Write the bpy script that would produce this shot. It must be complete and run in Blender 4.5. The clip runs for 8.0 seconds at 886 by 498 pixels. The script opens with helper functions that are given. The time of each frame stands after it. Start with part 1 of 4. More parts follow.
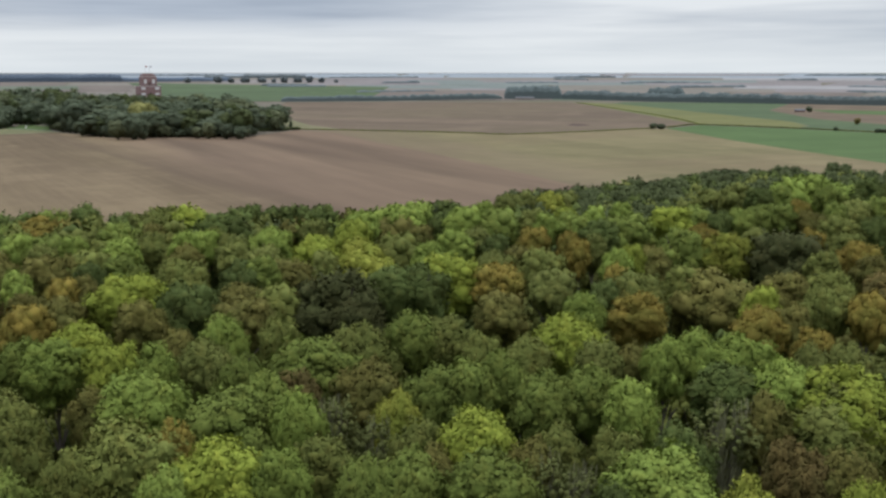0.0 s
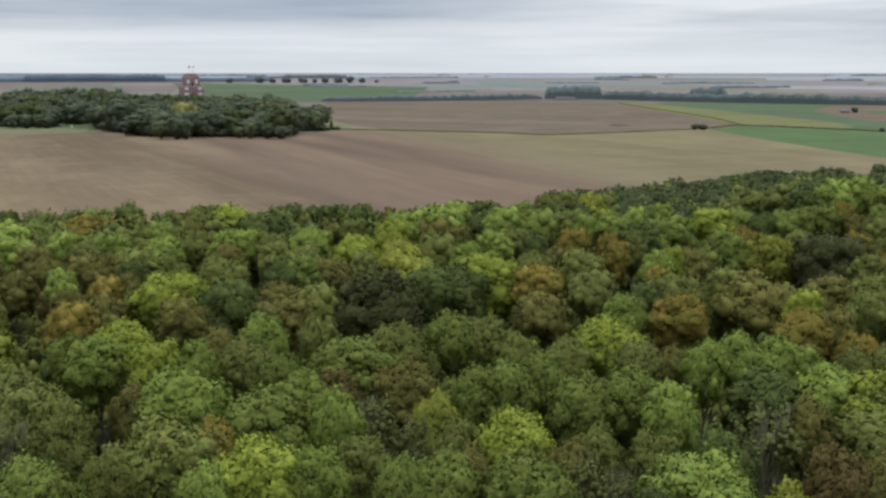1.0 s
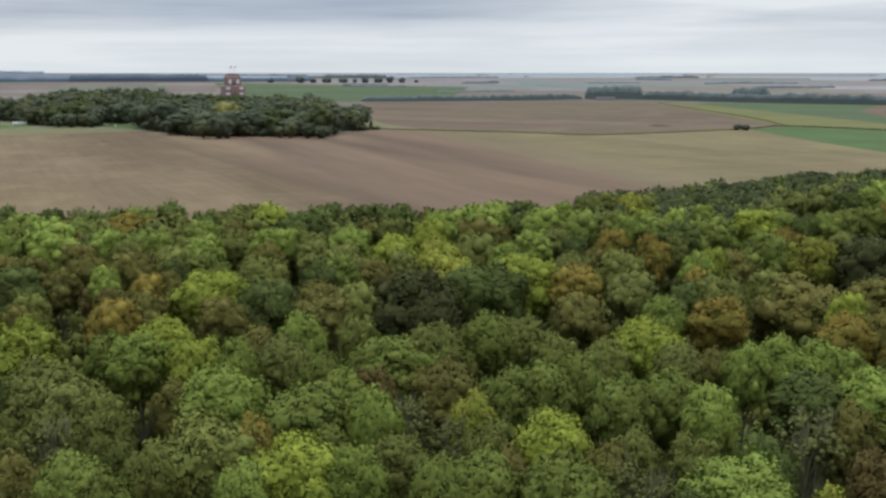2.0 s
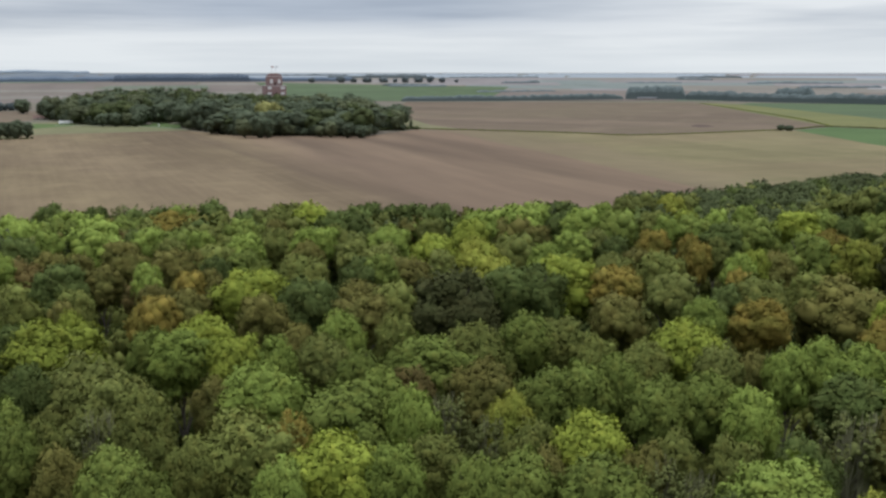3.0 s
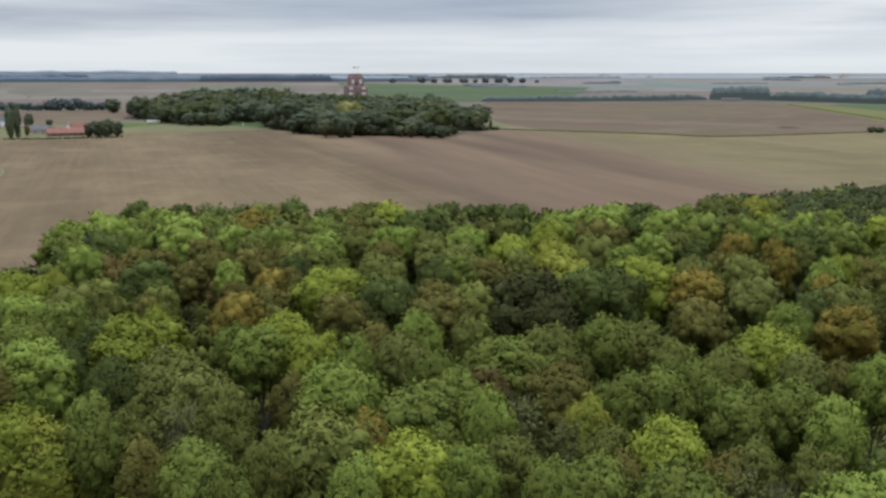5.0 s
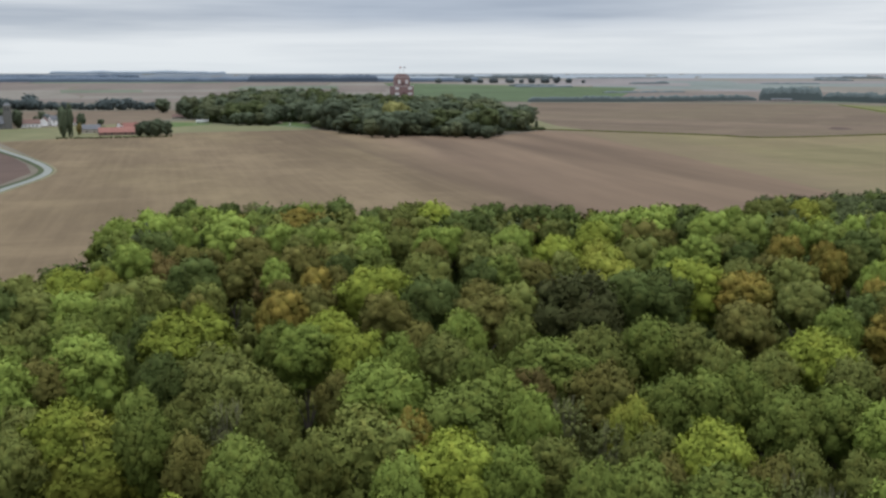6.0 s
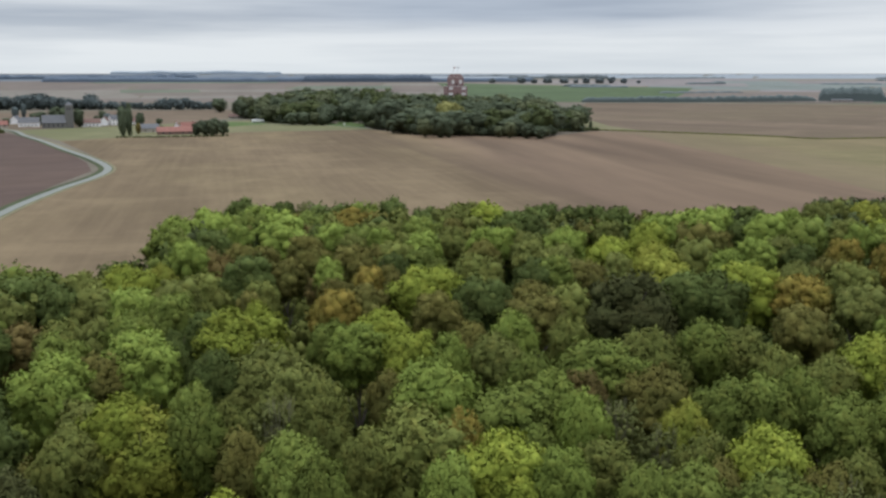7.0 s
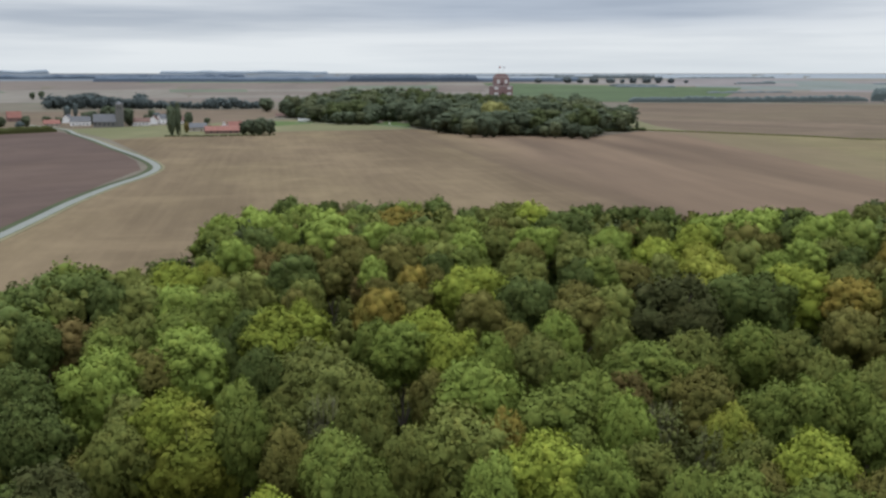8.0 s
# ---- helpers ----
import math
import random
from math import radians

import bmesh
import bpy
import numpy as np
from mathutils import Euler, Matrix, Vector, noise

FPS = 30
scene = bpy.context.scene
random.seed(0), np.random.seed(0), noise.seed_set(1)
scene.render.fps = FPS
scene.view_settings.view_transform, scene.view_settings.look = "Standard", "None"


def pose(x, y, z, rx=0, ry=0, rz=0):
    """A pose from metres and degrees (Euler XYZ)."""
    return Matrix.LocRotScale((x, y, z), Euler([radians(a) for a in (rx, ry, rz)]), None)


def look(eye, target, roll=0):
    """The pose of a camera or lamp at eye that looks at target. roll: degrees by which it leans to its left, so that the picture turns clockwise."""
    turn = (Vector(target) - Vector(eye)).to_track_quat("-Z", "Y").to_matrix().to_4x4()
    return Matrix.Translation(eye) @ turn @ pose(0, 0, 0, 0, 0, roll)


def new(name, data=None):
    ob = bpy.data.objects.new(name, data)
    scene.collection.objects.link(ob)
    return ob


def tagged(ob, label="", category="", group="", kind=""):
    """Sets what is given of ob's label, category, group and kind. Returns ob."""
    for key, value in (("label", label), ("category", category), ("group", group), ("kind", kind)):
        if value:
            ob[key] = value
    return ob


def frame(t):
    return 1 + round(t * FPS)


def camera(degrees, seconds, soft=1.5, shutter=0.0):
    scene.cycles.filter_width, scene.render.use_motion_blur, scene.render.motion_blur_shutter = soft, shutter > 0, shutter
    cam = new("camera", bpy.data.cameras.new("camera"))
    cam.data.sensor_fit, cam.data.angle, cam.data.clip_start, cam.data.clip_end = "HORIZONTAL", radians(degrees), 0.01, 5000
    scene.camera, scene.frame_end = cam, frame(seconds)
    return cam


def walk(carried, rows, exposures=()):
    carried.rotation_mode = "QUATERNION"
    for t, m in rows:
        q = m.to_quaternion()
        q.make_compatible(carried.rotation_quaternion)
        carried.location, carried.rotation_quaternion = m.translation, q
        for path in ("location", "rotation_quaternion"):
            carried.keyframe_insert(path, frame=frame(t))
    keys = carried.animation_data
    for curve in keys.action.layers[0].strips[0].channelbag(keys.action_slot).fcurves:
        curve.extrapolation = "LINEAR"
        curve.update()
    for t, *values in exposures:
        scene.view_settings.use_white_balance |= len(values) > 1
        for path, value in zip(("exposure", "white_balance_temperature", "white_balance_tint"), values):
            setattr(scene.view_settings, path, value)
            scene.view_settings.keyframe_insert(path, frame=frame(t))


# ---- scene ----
cam = camera(47.0, 8.0, soft=2.6)
EYE = 50.0
# seconds, turn to the left and pitch, in degrees: a drone that hovers and pans
ROWS = [
    (0.0, 0.0, -9.803), (0.5, 1.126, -9.798), (1.0, 2.227, -9.791), (1.5, 3.324, -9.791), (3.0, 6.651, -9.803), (3.5, 7.754, -9.810), (4.0, 8.849, -9.810),
    (4.5, 9.979, -9.796), (6.0, 13.653, -9.773), (6.5, 15.207, -9.773), (7.0, 16.638, -9.765), (7.5, 17.958, -9.770), (8.0, 19.160, -9.780),
]
walk(cam, [(t, pose(0, 0, EYE, 90 + pitch, 0, yaw)) for t, yaw, pitch in ROWS])


# ---- sky and sun ----
def make_world():
    w = bpy.data.worlds.new("overcast_sky")
    scene.world = w
    w.use_nodes = True
    nt = w.node_tree
    nt.nodes.clear()
    N = nt.nodes.new
    L = nt.links.new
    out, bg = N("ShaderNodeOutputWorld"), N("ShaderNodeBackground")
    sky = N("ShaderNodeTexSky")
    sky.sky_type, sky.sun_disc = "NISHITA", False
    sky.sun_elevation, sky.sun_rotation = radians(80), radians(248)
    tc = N("ShaderNodeTexCoord")
    mp = N("ShaderNodeMapping")
    mp.inputs["Scale"].default_value = (1.6, 1.6, 26)
    mp.inputs["Location"].default_value = (0.35, 0.1, 0.2)
    no = N("ShaderNodeTexNoise")
    no.inputs["Scale"].default_value, no.inputs["Detail"].default_value, no.inputs["Roughness"].default_value = 1.3, 7, 0.52
    ramp = N("ShaderNodeValToRGB")
    e = ramp.color_ramp.elements
    e[0].position, e[0].color = 0.36, (0.475, 0.53, 0.61, 1)
    e[1].position, e[1].color = 0.60, (0.80, 0.838, 0.88, 1)
    sep = N("ShaderNodeSeparateXYZ")
    # a heavier bank of cloud towards the west
    west, high, bank, dark = N("ShaderNodeMapRange"), N("ShaderNodeMapRange"), N("ShaderNodeMath"), N("ShaderNodeMix")
    west.inputs["From Min"].default_value, west.inputs["From Max"].default_value = 0.16, -0.12
    high.inputs["From Min"].default_value, high.inputs["From Max"].default_value = 0.030, 0.054
    bank.operation, dark.data_type, dark.blend_type = "MULTIPLY", "RGBA", "MULTIPLY"
    dark.inputs[7].default_value = (0.58, 0.63, 0.715, 1)
    L(sep.outputs["X"], west.inputs["Value"])
    L(sep.outputs["Z"], high.inputs["Value"])
    beyond, both = N("ShaderNodeMapRange"), N("ShaderNodeMath")
    beyond.inputs["From Min"].default_value, beyond.inputs["From Max"].default_value = -0.52, -0.32
    beyond.inputs["To Min"].default_value, both.operation = 0.25, "MULTIPLY"
    L(sep.outputs["X"], beyond.inputs["Value"])
    L(west.outputs[0], both.inputs[0])
    L(beyond.outputs[0], both.inputs[1])
    L(both.outputs[0], bank.inputs[0])
    L(high.outputs[0], bank.inputs[1])
    L(bank.outputs[0], dark.inputs[0])
    L(ramp.outputs[0], dark.inputs[6])
    low = N("ShaderNodeMapRange")
    low.inputs["From Min"].default_value, low.inputs["From Max"].default_value = 0.0, 0.05
    low.inputs["To Min"].default_value, low.inputs["To Max"].default_value = 0.72, 0.0
    haze = N("ShaderNodeMix")
    haze.data_type = "RGBA"
    haze.inputs[7].default_value = (0.79, 0.85, 0.89, 1)
    dim = N("ShaderNodeVectorMath")
    dim.operation = "SCALE"
    dim.inputs["Scale"].default_value = 0.10
    mix = N("ShaderNodeMix")
    mix.data_type = "RGBA"
    mix.inputs[0].default_value = 0.93
    L(tc.outputs["Generated"], mp.inputs["Vector"])
    L(mp.outputs[0], no.inputs["Vector"])
    L(no.outputs["Fac"], ramp.inputs[0])
    L(tc.outputs["Generated"], sep.inputs[0])
    L(sep.outputs["Z"], low.inputs["Value"])
    L(low.outputs[0], haze.inputs[0])
    L(dark.outputs[2], haze.inputs[6])
    L(sky.outputs[0], dim.inputs[0])
    L(dim.outputs[0], mix.inputs[6])
    L(haze.outputs[2], mix.inputs[7])
    # an overcast sky is brighter overhead than near the horizon
    zen = N("ShaderNodeMapRange")
    zen.inputs["From Min"].default_value, zen.inputs["From Max"].default_value = 0.35, 1.0
    zen.inputs["To Min"].default_value, zen.inputs["To Max"].default_value = 1.0, 4.2
    L(sep.outputs["Z"], zen.inputs["Value"])
    L(zen.outputs[0], bg.inputs[1])
    L(mix.outputs[2], bg.inputs[0])
    L(bg.outputs[0], out.inputs[0])


make_world()
sun = new("sun", bpy.data.lights.new("sun", "SUN"))
sun.data.energy, sun.data.angle, sun.data.color = 1.0, radians(40), (1.0, 0.96, 0.9)
sun.matrix_world = look((0, 0, 300), (50, 20, 0))


# ---- materials ----
def material(name, rough=0.85, spec=0.2):
    m = bpy.data.materials.new(name)
    m.use_nodes = True
    b = m.node_tree.nodes["Principled BSDF"]
    b.inputs["Roughness"].default_value = rough
    b.inputs["Specular IOR Level"].default_value = spec
    return m, m.node_tree, b


def two_tone(nt, fac, dark, light):
    mx = nt.nodes.new("ShaderNodeMix")
    mx.data_type = "RGBA"
    mx.inputs[6].default_value, mx.inputs[7].default_value = (*dark, 1), (*light, 1)
    nt.links.new(fac, mx.inputs[0])
    return mx.outputs[2]


def noise_fac(nt, scale, lo, hi, turn=0.0, stretch=(1, 1, 1), detail=5.0, rough=0.55):
    tc, mp, no, mr = (nt.nodes.new("ShaderNode" + k) for k in ("TexCoord", "Mapping", "TexNoise", "MapRange"))
    # first turned, then stretched
    vr = nt.nodes.new("ShaderNodeVectorRotate")
    vr.rotation_type = "Z_AXIS"
    vr.inputs["Angle"].default_value = radians(turn)
    nt.links.new(tc.outputs["Object"], vr.inputs["Vector"])
    nt.links.new(vr.outputs[0], mp.inputs["Vector"])
    mp.inputs["Scale"].default_value = stretch
    nt.links.new(mp.outputs[0], no.inputs["Vector"])
    no.inputs["Scale"].default_value, no.inputs["Detail"].default_value, no.inputs["Roughness"].default_value = scale, detail, rough
    mr.inputs["From Min"].default_value, mr.inputs["From Max"].default_value = lo, hi
    nt.links.new(no.outputs["Fac"], mr.inputs["Value"])
    return mr.outputs[0]


def mixed(nt, fac, a, b, amount=1.0, blend="MIX"):
    mx = nt.nodes.new("ShaderNodeMix")
    mx.data_type, mx.blend_type = "RGBA", blend
    mul = nt.nodes.new("ShaderNodeMath")
    mul.operation = "MULTIPLY"
    mul.inputs[1].default_value = amount
    nt.links.new(fac, mul.inputs[0])
    nt.links.new(mul.outputs[0], mx.inputs[0])
    nt.links.new(a, mx.inputs[6])
    if isinstance(b, tuple):
        mx.inputs[7].default_value = (*b, 1)
    else:
        nt.links.new(b, mx.inputs[7])
    return mx.outputs[2]


def field_material(name, dark, light, third=None, turn=-17.8, stretch=(1, 0.16, 1), big=0.012, third_amount=0.7):
    """Worked land: broad streaks along the drills, patches of another tone, and clods."""
    m, nt, b = material(name, 0.95, 0.1)
    base = two_tone(nt, noise_fac(nt, big, 0.38, 0.62, turn, stretch), dark, light)
    if third:
        base = mixed(nt, noise_fac(nt, 0.0075, 0.46, 0.66, turn, (1, 0.45, 1), 4), base, third, third_amount)
    grain = noise_fac(nt, 0.10, 0.3, 0.7, turn, (1, 0.22, 1), 6, 0.65)
    base = mixed(nt, grain, base, tuple(c * 0.72 for c in dark), 0.42)
    mottle = noise_fac(nt, 0.035, 0.44, 0.64, turn, (1, 0.5, 1), 7, 0.7)
    base = mixed(nt, mottle, base, (dark[0] * 0.84, dark[1] * 0.82, dark[2] * 0.80), 0.38)
    pale = noise_fac(nt, 0.022, 0.50, 0.68, turn, (0.6, 1, 1), 7, 0.7)
    base = mixed(nt, pale, base, tuple(min(1, c * 1.2) for c in light), 0.36)
    drills = noise_fac(nt, 0.35, 0.35, 0.65, turn, (1, 0.02, 1), 3)
    base = mixed(nt, drills, base, tuple(min(1, c * 1.16) for c in light), 0.16)
    nt.links.new(base, b.inputs["Base Color"])
    bump = nt.nodes.new("ShaderNodeBump")
    bump.inputs["Strength"].default_value, bump.inputs["Distance"].default_value = 0.25, 0.3
    nt.links.new(grain, bump.inputs["Height"])
    nt.links.new(bump.outputs[0], b.inputs["Normal"])
    return m


def plain_material(name, dark, light, scale=0.5, rough=0.8, spec=0.25):
    m, nt, b = material(name, rough, spec)
    base = two_tone(nt, noise_fac(nt, scale, 0.3, 0.7), dark, light)
    base = mixed(nt, noise_fac(nt, scale * 7, 0.4, 0.7), base, tuple(c * 0.8 for c in dark), 0.35)
    nt.links.new(base, b.inputs["Base Color"])
    return m


def leaf_material(name, dark, light, tint, k=0.86, haze=False):
    """Leaves: every spray has its own shade between dark and light, and every tree its own cast. haze: the colours hold
    painted distance haze and keep their full blue.
    """
    m, nt, b = material(name, 0.75, 0.04)
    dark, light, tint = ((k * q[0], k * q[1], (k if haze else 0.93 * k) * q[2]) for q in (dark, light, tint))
    dark, light = (tuple(0.86 * a + 0.14 * b for a, b in zip(*q)) for q in ((dark, light), (light, dark)))
    geo, info = nt.nodes.new("ShaderNodeNewGeometry"), nt.nodes.new("ShaderNodeObjectInfo")
    base = two_tone(nt, geo.outputs["Random Per Island"], dark, light)
    base = mixed(nt, noise_fac(nt, 1.3, 0.42, 0.66, detail=2), base, tint, 0.5)
    # sprays that turn earlier than the rest of the crown
    turned = (tint[0] * 1.22, tint[1] * 1.06, tint[2] * 0.95)
    base = mixed(nt, noise_fac(nt, 3.5, 0.50, 0.68, detail=3), base, turned, 0.40)
    hue = nt.nodes.new("ShaderNodeHueSaturation")
    mr = nt.nodes.new("ShaderNodeMapRange")
    mr.inputs["To Min"].default_value, mr.inputs["To Max"].default_value = 0.80, 1.24
    nt.links.new(info.outputs["Random"], mr.inputs["Value"])
    nt.links.new(mr.outputs[0], hue.inputs["Value"])
    nt.links.new(base, hue.inputs["Color"])
    nt.links.new(hue.outputs[0], b.inputs["Base Color"])
    tr, add = nt.nodes.new("ShaderNodeBsdfTranslucent"), nt.nodes.new("ShaderNodeMixShader")
    nt.links.new(hue.outputs[0], tr.inputs["Color"])
    add.inputs[0].default_value = 0.10
    out = nt.nodes["Material Output"]
    nt.links.new(b.outputs[0], add.inputs[1])
    nt.links.new(tr.outputs[0], add.inputs[2])
    nt.links.new(add.outputs[0], out.inputs["Surface"])
    return m


LEAF = {
    "d": leaf_material("dark_green_leaves", (0.063, 0.082, 0.024), (0.105, 0.139, 0.043), (0.092, 0.109, 0.033)),
    "g": leaf_material("green_leaves", (0.106, 0.134, 0.032), (0.178, 0.226, 0.054), (0.154, 0.177, 0.043)),
    "l": leaf_material("light_green_leaves", (0.142, 0.186, 0.041), (0.240, 0.313, 0.071), (0.202, 0.248, 0.055), 0.86),
    "y": leaf_material("yellow_green_leaves", (0.153, 0.182, 0.032), (0.259, 0.309, 0.053), (0.218, 0.244, 0.041), 0.88),
    "w": leaf_material("golden_leaves", (0.155, 0.159, 0.030), (0.263, 0.268, 0.051), (0.157, 0.211, 0.040)),
    "o": leaf_material("orange_brown_leaves", (0.152, 0.115, 0.028), (0.256, 0.193, 0.045), (0.134, 0.144, 0.035)),
    "b": leaf_material("olive_brown_leaves", (0.104, 0.094, 0.028), (0.175, 0.157, 0.046), (0.108, 0.122, 0.036)),
    "r": leaf_material("russet_leaves", (0.122, 0.092, 0.035), (0.190, 0.140, 0.052), (0.100, 0.104, 0.038)),
    "s": leaf_material("grey_green_leaves", (0.110, 0.124, 0.036), (0.184, 0.207, 0.060), (0.158, 0.164, 0.048)),
    "v": leaf_material("olive_green_leaves", (0.105, 0.120, 0.033), (0.178, 0.203, 0.056), (0.157, 0.159, 0.044)),
    "k": leaf_material("very_dark_leaves", (0.047, 0.052, 0.021), (0.079, 0.088, 0.034), (0.069, 0.069, 0.028)),
    "t": leaf_material("thicket_leaves", (0.060, 0.074, 0.033), (0.098, 0.122, 0.053), (0.086, 0.097, 0.042), 0.76),
    "n": leaf_material("thin_leaves", (0.098, 0.110, 0.039), (0.166, 0.183, 0.065), (0.132, 0.144, 0.051)),
    # leaves 800 m off and more: greyed and blued to paint in thin haze
    "f": leaf_material("hazed_wood_leaves", (0.076, 0.094, 0.058), (0.106, 0.131, 0.080), (0.098, 0.112, 0.066), 0.84, True),
    "u": leaf_material("hazed_olive_leaves", (0.092, 0.102, 0.054), (0.124, 0.140, 0.074), (0.104, 0.116, 0.062), 0.86, True),
    "q": leaf_material("hazed_yellowing_leaves", (0.165, 0.162, 0.058), (0.225, 0.215, 0.075), (0.150, 0.158, 0.062), 1.0, True),
    # far belts: more blue-grey, as haze is painted into the leaf colour
    "m": leaf_material("hazy_distant_leaves", (0.074, 0.092, 0.090), (0.100, 0.124, 0.122), (0.090, 0.106, 0.104), 1.2, True),
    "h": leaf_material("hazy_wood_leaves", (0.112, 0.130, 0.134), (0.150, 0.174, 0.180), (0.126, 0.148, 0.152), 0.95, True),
    "j": leaf_material("horizon_haze_leaves", (0.165, 0.192, 0.216), (0.215, 0.255, 0.295), (0.184, 0.218, 0.255), 1.3, True),
    "e": leaf_material("haze_blue_wood_leaves", (0.076, 0.098, 0.128), (0.108, 0.136, 0.172), (0.090, 0.114, 0.146), 1.0, True),
}
BARK = plain_material("bark", (0.07, 0.058, 0.045), (0.16, 0.135, 0.105), 2.0, 0.9)
TWIG = plain_material("grey_twigs", (0.160, 0.155, 0.085), (0.230, 0.220, 0.125), 2.0, 0.9)
SOIL = field_material("ploughed_soil", (0.100, 0.072, 0.043), (0.178, 0.132, 0.079), (0.180, 0.138, 0.075), -29, third_amount=0.8)
SOIL_DARK = field_material("dark_ploughed_soil", (0.064, 0.043, 0.036), (0.095, 0.066, 0.053), (0.140, 0.097, 0.070), 25, third_amount=0.4)


def side_of_line(nt, normal, start, end, wobble):
    """0 on one side of a ragged line across the land, 1 on the other."""
    tc, dot, mul, mr = (nt.nodes.new("ShaderNode" + k) for k in ("TexCoord", "VectorMath", "Math", "MapRange"))
    dot.operation, mul.operation = "DOT_PRODUCT", "MULTIPLY_ADD"
    dot.inputs[1].default_value = (*normal, 0)
    nt.links.new(tc.outputs["Object"], dot.inputs[0])
    mul.inputs[1].default_value = wobble
    nt.links.new(noise_fac(nt, 0.012, 0.0, 1.0, -17.8, (1, 0.15, 1)), mul.inputs[0])
    nt.links.new(dot.outputs["Value"], mul.inputs[2])
    mr.inputs["From Min"].default_value, mr.inputs["From Max"].default_value = start, end
    nt.links.new(mul.outputs[0], mr.inputs["Value"])
    return mr.outputs[0]


def two_soils(m, normal, start, end, dark, light):
    """Lays browner soil over the part of a field beyond a ragged line."""
    nt = m.node_tree
    b = nt.nodes["Principled BSDF"]
    own = b.inputs["Base Color"].links[0].from_socket
    brown = two_tone(nt, noise_fac(nt, 0.02, 0.36, 0.64, -25, (1, 0.1, 1)), dark, light)
    own = mixed(nt, side_of_line(nt, normal, start, end, 70), own, brown, 0.85)
    # a dark furrow line, sharp on its west side
    for at_line, strength in ((150, 0.38), (262, 0.30)):
        near, far, inv, band = side_of_line(nt, (0.857, 0.515), at_line, at_line + 7, 14), side_of_line(nt, (0.857, 0.515), at_line + 8, at_line + 30, 14), nt.nodes.new("ShaderNodeMath"), nt.nodes.new("ShaderNodeMath")
        inv.operation, band.operation = "SUBTRACT", "MULTIPLY"
        inv.inputs[0].default_value = 1.0
        nt.links.new(far, inv.inputs[1])
        nt.links.new(near, band.inputs[0])
        nt.links.new(inv.outputs[0], band.inputs[1])
        own = mixed(nt, band.outputs[0], own, tuple(0.75 * c for c in dark), strength)
    nt.links.new(own, b.inputs["Base Color"])


def stubble_material():
    """Tan stubble that gives way to bare soil in a ragged band along its western side."""
    m = field_material("stubble", (0.116, 0.100, 0.049), (0.184, 0.152, 0.080), (0.156, 0.110, 0.068), 60, (0.3, 1, 1), third_amount=0.7)
    nt = m.node_tree
    b = nt.nodes["Principled BSDF"]
    own = b.inputs["Base Color"].links[0].from_socket
    tc, dot, add, mr = (nt.nodes.new("ShaderNode" + k) for k in ("TexCoord", "VectorMath", "Math", "MapRange"))
    dot.operation = "DOT_PRODUCT"
    dot.inputs[1].default_value = (0.952, 0.305, 0)
    nt.links.new(tc.outputs["Object"], dot.inputs[0])
    wob = noise_fac(nt, 0.012, 0.0, 1.0, -17.8, (1, 0.2, 1))
    mul = nt.nodes.new("ShaderNodeMath")
    mul.operation = "MULTIPLY_ADD"
    mul.inputs[1].default_value = 90
    nt.links.new(wob, mul.inputs[0])
    nt.links.new(dot.outputs["Value"], mul.inputs[2])
    mr.inputs["From Min"].default_value, mr.inputs["From Max"].default_value = 205, 300
    mr.inputs["To Min"].default_value, mr.inputs["To Max"].default_value = 1, 0
    nt.links.new(mul.outputs[0], mr.inputs["Value"])
    soil = two_tone(nt, noise_fac(nt, 0.012, 0.34, 0.66, -17.8, (1, 0.12, 1)), (0.104, 0.076, 0.051), (0.156, 0.116, 0.075))
    nt.links.new(mixed(nt, mr.outputs[0], own, soil), b.inputs["Base Color"])
    return m


STUBBLE = stubble_material()
two_soils(SOIL, (0.90, 0.43), 122, 172, (0.091, 0.062, 0.043), (0.160, 0.110, 0.074))
SOIL_PALE = field_material("pale_soil", (0.092, 0.068, 0.047), (0.152, 0.112, 0.077), (0.120, 0.098, 0.058), -70)
GREEN = field_material("young_crop", (0.058, 0.092, 0.032), (0.076, 0.116, 0.042), None, 70)
GREEN_DARK = field_material("green_crop", (0.060, 0.084, 0.042), (0.078, 0.106, 0.052), None, 70)
YELLOW = field_material("mustard_crop", (0.112, 0.112, 0.044), (0.140, 0.138, 0.052), (0.098, 0.114, 0.048), 70)
GRASS = field_material("meadow_grass", (0.112, 0.114, 0.056), (0.146, 0.140, 0.072), (0.165, 0.143, 0.084))
LAWN = field_material("mown_grass", (0.060, 0.092, 0.030), (0.084, 0.118, 0.040), None)
VERGE = field_material("rough_verge_grass", (0.060, 0.078, 0.034), (0.098, 0.110, 0.050), (0.135, 0.125, 0.07))
BANK = field_material("bank_grass", (0.040, 0.052, 0.026), (0.072, 0.084, 0.040), (0.10, 0.095, 0.055))
DRY_GRASS = field_material("dry_grass", (0.150, 0.132, 0.080), (0.205, 0.180, 0.110), (0.10, 0.105, 0.055))
LAND = field_material("open_land", (0.112, 0.096, 0.074), (0.150, 0.128, 0.098), (0.100, 0.110, 0.068))
# near-black brown for the whole floor of the forest
FOREST_FLOOR = plain_material("dark_forest_ground", (0.020, 0.017, 0.010), (0.045, 0.036, 0.020), 0.8, 0.95, 0.05)
ASPHALT = plain_material("worn_pale_asphalt", (0.150, 0.157, 0.136), (0.192, 0.200, 0.174), 0.4, 0.75)


# ---- shared builders ----
def at(az, d):
    """East and north of the place at that bearing (degrees to the left of north) and distance."""
    return -d * math.sin(radians(az)), d * math.cos(radians(az))


